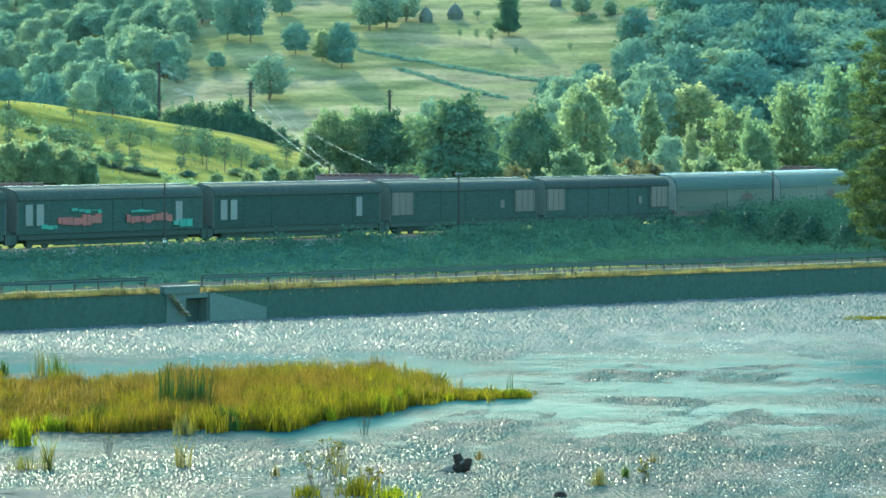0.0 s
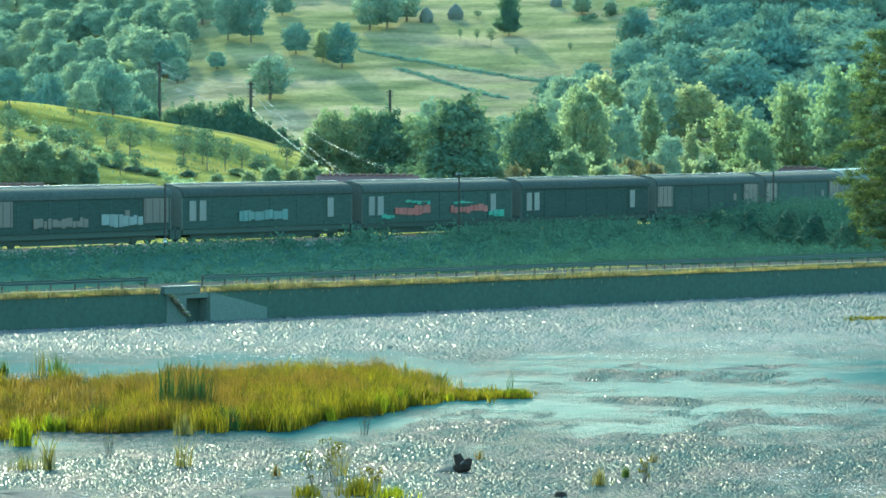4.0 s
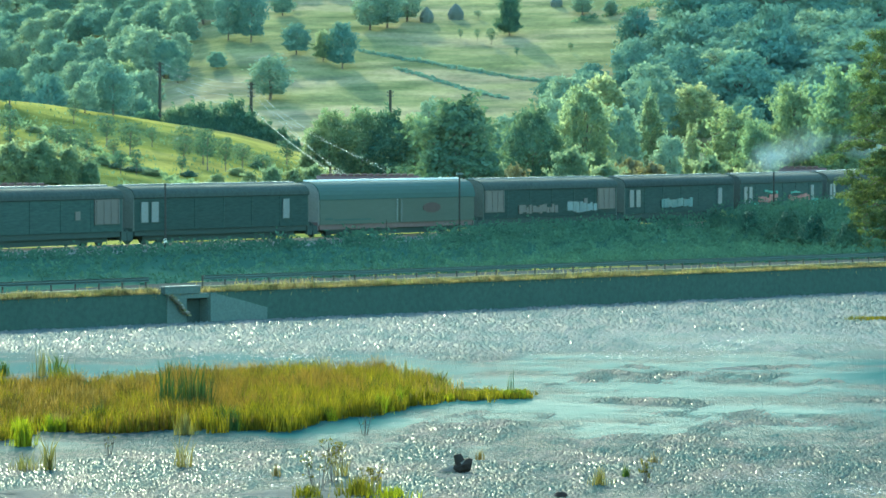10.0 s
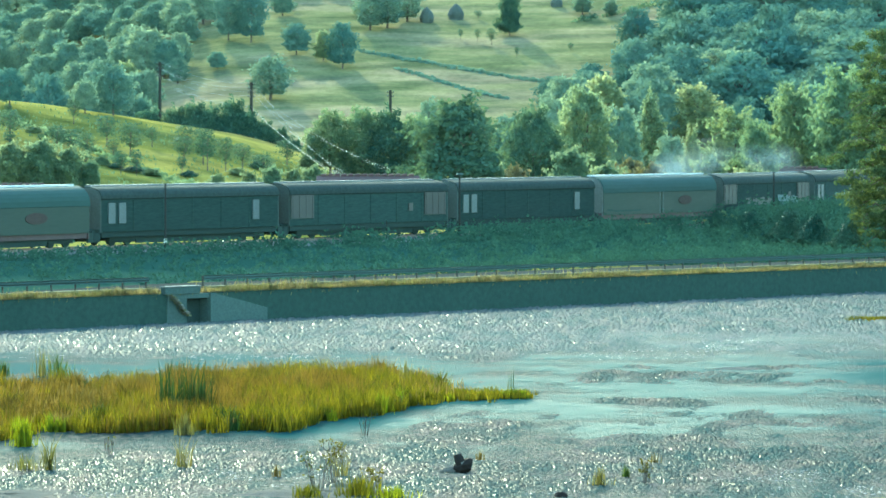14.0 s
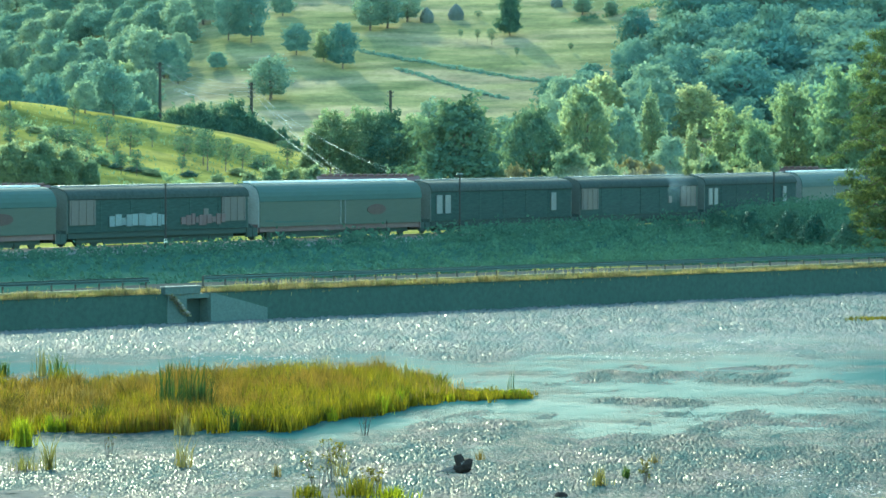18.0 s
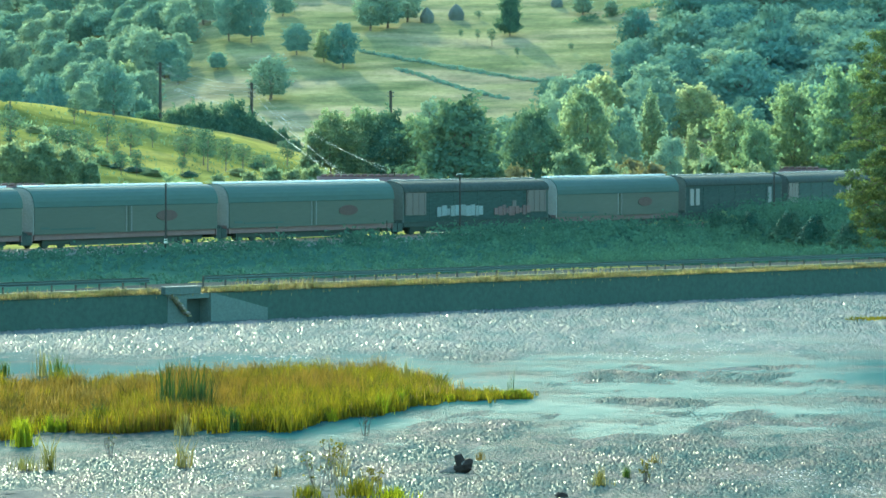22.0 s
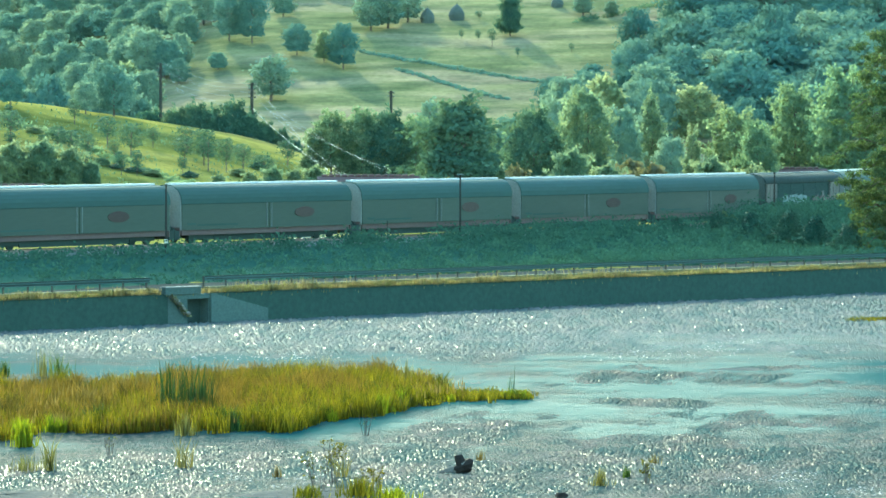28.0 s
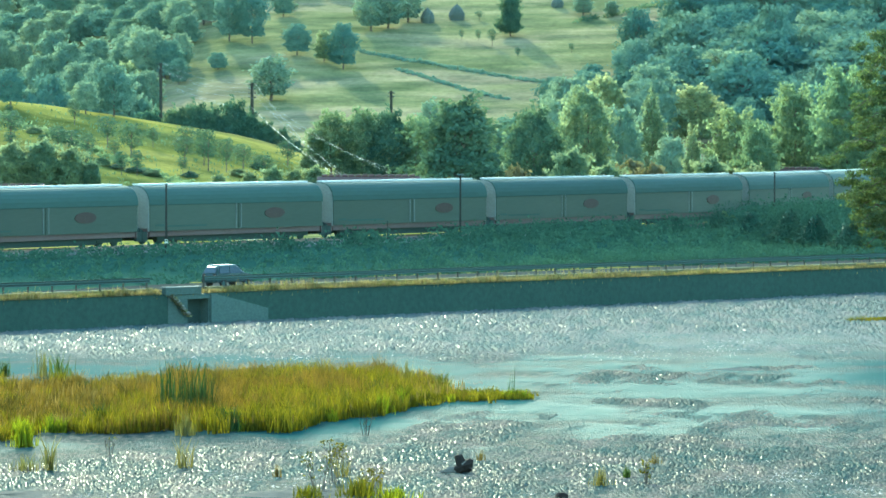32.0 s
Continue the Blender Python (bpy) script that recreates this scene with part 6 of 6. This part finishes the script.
house(-35.6, 347, 6.0, 5.0, 2.8, 4.15, 0, "small house with a grey-brown roof behind the railway")
house(35.8, 428, 5.2, 5.0, 2.6, 4.35, 0, "house with a faded red roof among trees")


def haystack(x, y, h, r):
    thing = new("haystack")
    rnd = random.Random(int(x * 10))
    bm = bmesh.new()
    prof = [(0.86, -0.2), (0.95, 0.12), (1.0, 0.28), (0.92, 0.45), (0.72, 0.66), (0.42, 0.86), (0.12, 0.98), (0.02, 1.0)]
    rows = []
    for f, z in prof:
        rows.append([bm.verts.new((r * f * rnd.uniform(0.93, 1.07) * math.cos(i * math.pi / 9), r * f * rnd.uniform(0.93, 1.07) * math.sin(i * math.pi / 9), z * h)) for i in range(18)])
    for a, b in zip(rows, rows[1:]):
        for i in range(18):
            bm.faces.new((a[i], a[(i + 1) % 18], b[(i + 1) % 18], b[i]))
    bm.faces.new(rows[-1])
    part("hay", bm, M_HAY, thing)
    bm = bmesh.new()
    tube(bm, (0, 0, 0), (0.05, 0, h * 1.1), 0.06, 0.03, 6)
    part("stake", bm, M_POLE, thing)
    thing.matrix_world = pose(x, y, gz(x, y))
    return tagged(thing, "conical haystack on the hill meadow, darkened for back light", "haystack", "haystacks on the hill")


haystack(-3.4, 881, 3.1, 1.5)
haystack(2.7, 885, 3.2, 1.7)
haystack(24.1, 899, 2.3, 1.3)


def hedge_line(p, q, count, h, label, seed, mat):
    """A thin line of scrub and rough grass along a field edge."""
    rnd = np.random.RandomState(seed)
    cs, rs = [], []
    for k in range(count):
        f = (k + rnd.uniform(0, 1)) / count
        x, y = p[0] + (q[0] - p[0]) * f + rnd.normal(0, 0.3), p[1] + (q[1] - p[1]) * f + rnd.normal(0, 0.6)
        r = h * rnd.uniform(0.4, 1.0)
        cs.append((x, y, gz(x, y) + r * 0.3))
        rs.append((r * 1.6, r * 1.6, r))
    ob = new("field_hedge", quads_mesh("field_hedge", leaf_cloud(rnd, cs, rs, count * 34, 0.22, 0.5, (0.2, -1.0, -0.1)), mat))
    return tagged(ob, label, "hedge", kind="stuff")


# the first two hedges take the hazed far leaf colour
hedge_line((-16.5, 850), (21, 820), 300, 0.22, "low hedge along a field edge, blue haze in its leaf colour", 41, M_LEAF_FAR)
hedge_line((-9, 834), (12, 806), 220, 0.2, "low rough hedge between two fields, haze in its leaf colour", 42, M_LEAF_FAR)
hedge_line((28, 880), (52, 905), 40, 0.9, "dark hedge along the upper meadow", 43, M_LEAF_DARK)
hedge_line((-52, 470), (-20, 420), 60, 0.5, "line of rough grass on the orchard slope", 44, M_LEAF)


def meadow_tufts(name, x0, x1, y0, y1, count, h, mat, label, seed, keep):
    """Rough grass and weeds over a meadow."""
    rnd = np.random.RandomState(seed)
    x, y = rnd.uniform(x0, x1, count), rnd.uniform(y0, y1, count)
    ok = keep(x, y) & (lumps(x, y, 6.0, seed) + lumps(x, y, 1.7, seed + 1) + rnd.normal(0, 0.5, count) > 0.1)
    x, y = x[ok], y[ok]
    z = np.concatenate([ground_z(x[i:i + 3000], y[i:i + 3000]) for i in range(0, len(x), 3000)])
    k = len(x)
    grass(name, mat, rnd, x, y, z - 0.03, h * rnd.uniform(0.4, 1.3, k), np.full(k, h * 0.55), label, lean=0.6)


meadow_tufts("slope_grass", -62, -8, 388, 482, 14000, 0.13, M_VERGE, "rough green grass tufts on the orchard slope", 51, lambda x, y: x < -6 - 0.0 * y)
meadow_tufts("slope_weeds", -62, -8, 392, 478, 9000, 0.3, M_LEAF_DARK, "tall dark weeds scattered over the orchard slope", 52, lambda x, y: x < -8)
scatter = random.Random(88)
for k in range(16):
    y = scatter.uniform(424, 472)
    x = scatter.uniform(-0.104, -0.036) * y
    plant("orchard", x, y, scatter.uniform(0.3, 0.8), wide=scatter.uniform(0.8, 1.5))


# ---------------------------------------------------------------- the car on the road
def build_car():
    thing = new("car")
    prof = [(-1.85, 0.35), (-1.88, 0.75), (-1.78, 0.95), (-1.55, 1.4), (-1.3, 1.5), (0.2, 1.52), (0.45, 1.46), (1.05, 0.98), (1.75, 0.86), (1.88, 0.65), (1.86, 0.35)]
    bm = bmesh.new()
    sides = [[bm.verts.new((x, s * (0.78 if z < 1.0 else 0.62), z)) for x, z in prof] for s in (-1, 1)]
    k = len(prof)
    for i in range(k):
        j = (i + 1) % k
        bm.faces.new((sides[0][i], sides[0][j], sides[1][j], sides[1][i]))
    bm.faces.new(sides[0][::-1])
    bm.faces.new(sides[1])
    bmesh.ops.recalc_face_normals(bm, faces=bm.faces[:])
    part("body", bm, M_CAR_LOW, thing, bevel=0.03)
    part("roof", boxed(-1.36, 0.3, -0.6, 0.6, 1.5, 1.56), M_CAR, thing, "car roof coloured pale for the sun on it", bevel=0.025)
    for s in (-1, 1):
        for x0, x1, x2, x3 in ((-1.6, -0.55, -0.55, -1.42), (-0.47, 0.8, 0.32, -0.47)):
            bm = bmesh.new()
            v = [bm.verts.new((x0, s * 0.80, 0.98)), bm.verts.new((x1, s * 0.80, 0.98)), bm.verts.new((x2, s * 0.66, 1.42)), bm.verts.new((x3, s * 0.66, 1.42))]
            w = [bm.verts.new((p.co.x, p.co.y - s * 0.05, p.co.z)) for p in v]
            for i in range(4):
                j = (i + 1) % 4
                bm.faces.new((v[i], v[j], w[j], w[i]))
            bm.faces.new(v)
            bm.faces.new(w[::-1])
            bmesh.ops.recalc_face_normals(bm, faces=bm.faces[:])
            part("side_window", bm, M_GLASS, thing)
        for x in (-1.15, 1.2):
            bm = bmesh.new()
            tube(bm, (x, s * 0.62, 0.29), (x, s * 0.80, 0.29), 0.29, seg=18)
            wheel = part("wheel", bm, M_RUBBER, thing)
            bm = bmesh.new()
            tube(bm, (x, s * 0.80, 0.29), (x, s * 0.815, 0.29), 0.17, seg=12)
            part("hub_cap", bm, M_STEEL, wheel)
        part("tail_light", boxed(-1.9, -1.82, s * 0.55 - 0.1, s * 0.55 + 0.1, 0.75, 0.95), M_LOGO, thing, "red tail light")
        part("headlight", boxed(1.78, 1.88, s * 0.55 - 0.14, s * 0.55 + 0.14, 0.62, 0.78), M_PALE, thing)
    bm = bmesh.new()
    v = [bm.verts.new((0.5, -0.58, 1.42)), bm.verts.new((0.5, 0.58, 1.42)), bm.verts.new((1.0, 0.68, 1.03)), bm.verts.new((1.0, -0.68, 1.03))]
    for p in v:
        p.co += Vector((0.045, 0, 0.04))
    bm.faces.new(v)
    part("windscreen", bm, M_GLASS, thing)
    bm = bmesh.new()
    v = [bm.verts.new((-1.78, -0.62, 1.0)), bm.verts.new((-1.6, -0.56, 1.36)), bm.verts.new((-1.6, 0.56, 1.36)), bm.verts.new((-1.78, 0.62, 1.0))]
    for p in v:
        p.co.x -= 0.05
    bm.faces.new(v)
    part("rear_window", bm, M_GLASS, thing)
    part("bumper", boxed(-1.96, -1.84, -0.74, 0.74, 0.32, 0.55), M_UNDER, thing, bevel=0.02)
    thing.scale = (0.88, 0.92, 0.95)
    return tagged(thing, "small pale blue-grey hatchback driving along the river road", "car")


car = build_car()


# ---------------------------------------------------------------- exhaust smoke, a swallow
def smoke_material():
    """Thin smoke: each wisp is densest in its middle and fades outwards."""
    m, t, p = nodes_of("thin_smoke")
    p.inputs["Base Color"].default_value = (0.66, 0.64, 0.55, 1)
    p.inputs["Roughness"].default_value = 1.0
    p.inputs["Specular IOR Level"].default_value = 0.0
    uv = t.nodes.new("ShaderNodeUVMap")
    mp = t.nodes.new("ShaderNodeMapping")
    mp.inputs["Location"].default_value, mp.inputs["Scale"].default_value = (-1, -1, 0), (2, 2, 1)
    gr = t.nodes.new("ShaderNodeTexGradient")
    gr.gradient_type = "SPHERICAL"
    t.links.new(uv.outputs[0], mp.inputs[0])
    t.links.new(mp.outputs[0], gr.inputs[0])
    mul = t.nodes.new("ShaderNodeMath")
    mul.operation = "MULTIPLY"
    t.links.new(gr.outputs["Fac"], mul.inputs[0])
    t.links.new(ramp(t, noise_node(t, 0.9, 4), [(0.3, (0.06,) * 3), (0.75, (0.36,) * 3)]), mul.inputs[1])
    t.links.new(mul.outputs[0], p.inputs["Alpha"])
    return m


M_SMOKE = smoke_material()


def smoke_puff(seed, lx, lz, count):
    rnd = np.random.RandomState(seed)
    c = np.stack([rnd.normal(0, lx, count), rnd.normal(0, 1.0, count), rnd.normal(0, lz, count)], -1)
    c[:, 2] += 0.35 * np.clip(c[:, 0], -3, 3)
    s = rnd.uniform(1.7, 2.6, (count, 1))
    a = np.stack([np.ones(count), rnd.normal(0, 0.5, count), rnd.normal(0, 0.3, count)], -1) * s
    b = np.stack([rnd.normal(0, 0.3, count), rnd.normal(0, 0.5, count), np.ones(count)], -1) * s * 0.7
    me = quads_mesh("smoke_puff", np.stack([c - a - b, c + a - b, c + a + b, c - a + b], 1), M_SMOKE)
    layer = me.uv_layers.new(name="UVMap")
    layer.data.foreach_set("uv", np.tile(np.array([0, 0, 1, 0, 1, 1, 0, 1], np.float32), count))
    ob = new("smoke_puff", me)
    return tagged(ob, "thin pale exhaust smoke drifting over the train", "smoke", "puffs of smoke", "stuff")


puffs = [smoke_puff(71, 0.9, 0.5, 4), smoke_puff(72, 1.1, 0.5, 3), smoke_puff(73, 1.4, 0.5, 3)]


def build_swallow():
    thing = new("swallow")
    bm = bmesh.new()
    tube(bm, (-0.07, 0, 0), (0.02, 0, 0), 0.012, 0.024, 8)
    tube(bm, (0.02, 0, 0), (0.08, 0, 0.005), 0.024, 0.008, 8)
    part("body", bm, M_RUBBER, thing)
    for s in (-1, 1):
        bm = bmesh.new()
        v = [(0.04, 0.0, 0.0), (0.05, s * 0.08, 0.05), (-0.03, s * 0.18, 0.085), (-0.01, s * 0.07, 0.045), (-0.01, 0, 0)]
        top = [bm.verts.new((x, y, z + 0.004)) for x, y, z in v]
        low = [bm.verts.new((x, y, z - 0.004)) for x, y, z in v]
        for i in range(5):
            bm.faces.new((low[i], low[(i + 1) % 5], top[(i + 1) % 5], top[i]))
        bm.faces.new(top)
        bm.faces.new(low[::-1])
        bmesh.ops.recalc_face_normals(bm, faces=bm.faces[:])
        part("wing", bm, M_RUBBER, thing)
        bm = bmesh.new()
        tube(bm, (-0.06, s * 0.004, 0), (-0.15, s * 0.03, 0.0), 0.008, 0.003, 5)
        part("tail", bm, M_RUBBER, thing)
    return tagged(thing, "small dark swallow skimming over the river", "bird")


swallow = build_swallow()


# ---------------------------------------------------------------- movement
def motions():
    for w, j in wagons:
        rows = []
        for t in np.arange(0, 32.1, 1.0):
            u = 78.3 + SPEED * t - (j + 0.5) * LEN
            (x0, y0, _), (x1, y1, _) = track(u - 8.0), track(u + 8.0)
            rows.append((float(t), pose((x0 + x1) / 2, (y0 + y1) / 2, RAIL_Z, 0, 0, math.degrees(math.atan2(y1 - y0, x1 - x0)))))
        walk(w, rows)
    heading = math.degrees(math.atan2(S, C))
    walk(car, [(t, pose(*xy(178.9 + 13.2 * (t - 31.0), WALL + 3.2), ROAD_Z, 0, 0, heading)) for t in (0.0, 8.0, 16.0, 24.0, 32.0)])
    for k, w in enumerate(wave_groups):
        walk(w, [(t, pose(0.12 * math.sin(t * 2.3 + k * 2.1), 0.3 * math.sin(t * 1.7 + k), 0.012 * math.sin(t * 2.9 + math.pi * k))) for t in np.arange(0, 32.1, 0.4).tolist()])
    for k, w in enumerate(puffs):
        lag, up = 1.1 * k, (0.0, 1.1, 0.4)[k]
        rows = [(0.0, pose(66 + lag * 3, 470, 10.5 + up)), (5.0, pose(50 + lag * 3, 440, 10.5 + up)), (9.0, pose(35.5 + lag * 3, 416, 10.3 + up)), (13.0, pose(23.5 + lag * 3, 388, 9.4 + up * 0.7)),
                (16.0, pose(16.5 + lag * 2.5, 375, 9.0 + up * 0.5)), (17.5, pose(12.5 + lag * 2.5, 370, 8.2 + up * 0.3)), (19.0, pose(8.5 + lag * 2, 364, 5.8)), (24.0, pose(-4.0 + lag, 344, 4.6)), (32.0, pose(-14.0 + lag, 330, 4.4))]
        walk(w, rows)
    walk(swallow, [(0.0, pose(200, 150, 30, 0, 0, 135)), (16.0, pose(110, 165, 20, 0, 0, 140)), (19.4, pose(20.4, 181.5, 0.75, 0, -8, 150)), (19.7, pose(15.3, 185, 0.85, 0, -10, 140)), (20.0, pose(10.2, 189, 1.98, 0, -14, 138)),
                   (20.3, pose(5.4, 194, 3.4, 0, -12, 136)), (24.0, pose(-60, 250, 18, 0, -6, 135)), (32.0, pose(-190, 380, 32, 0, 0, 135))])


motions()
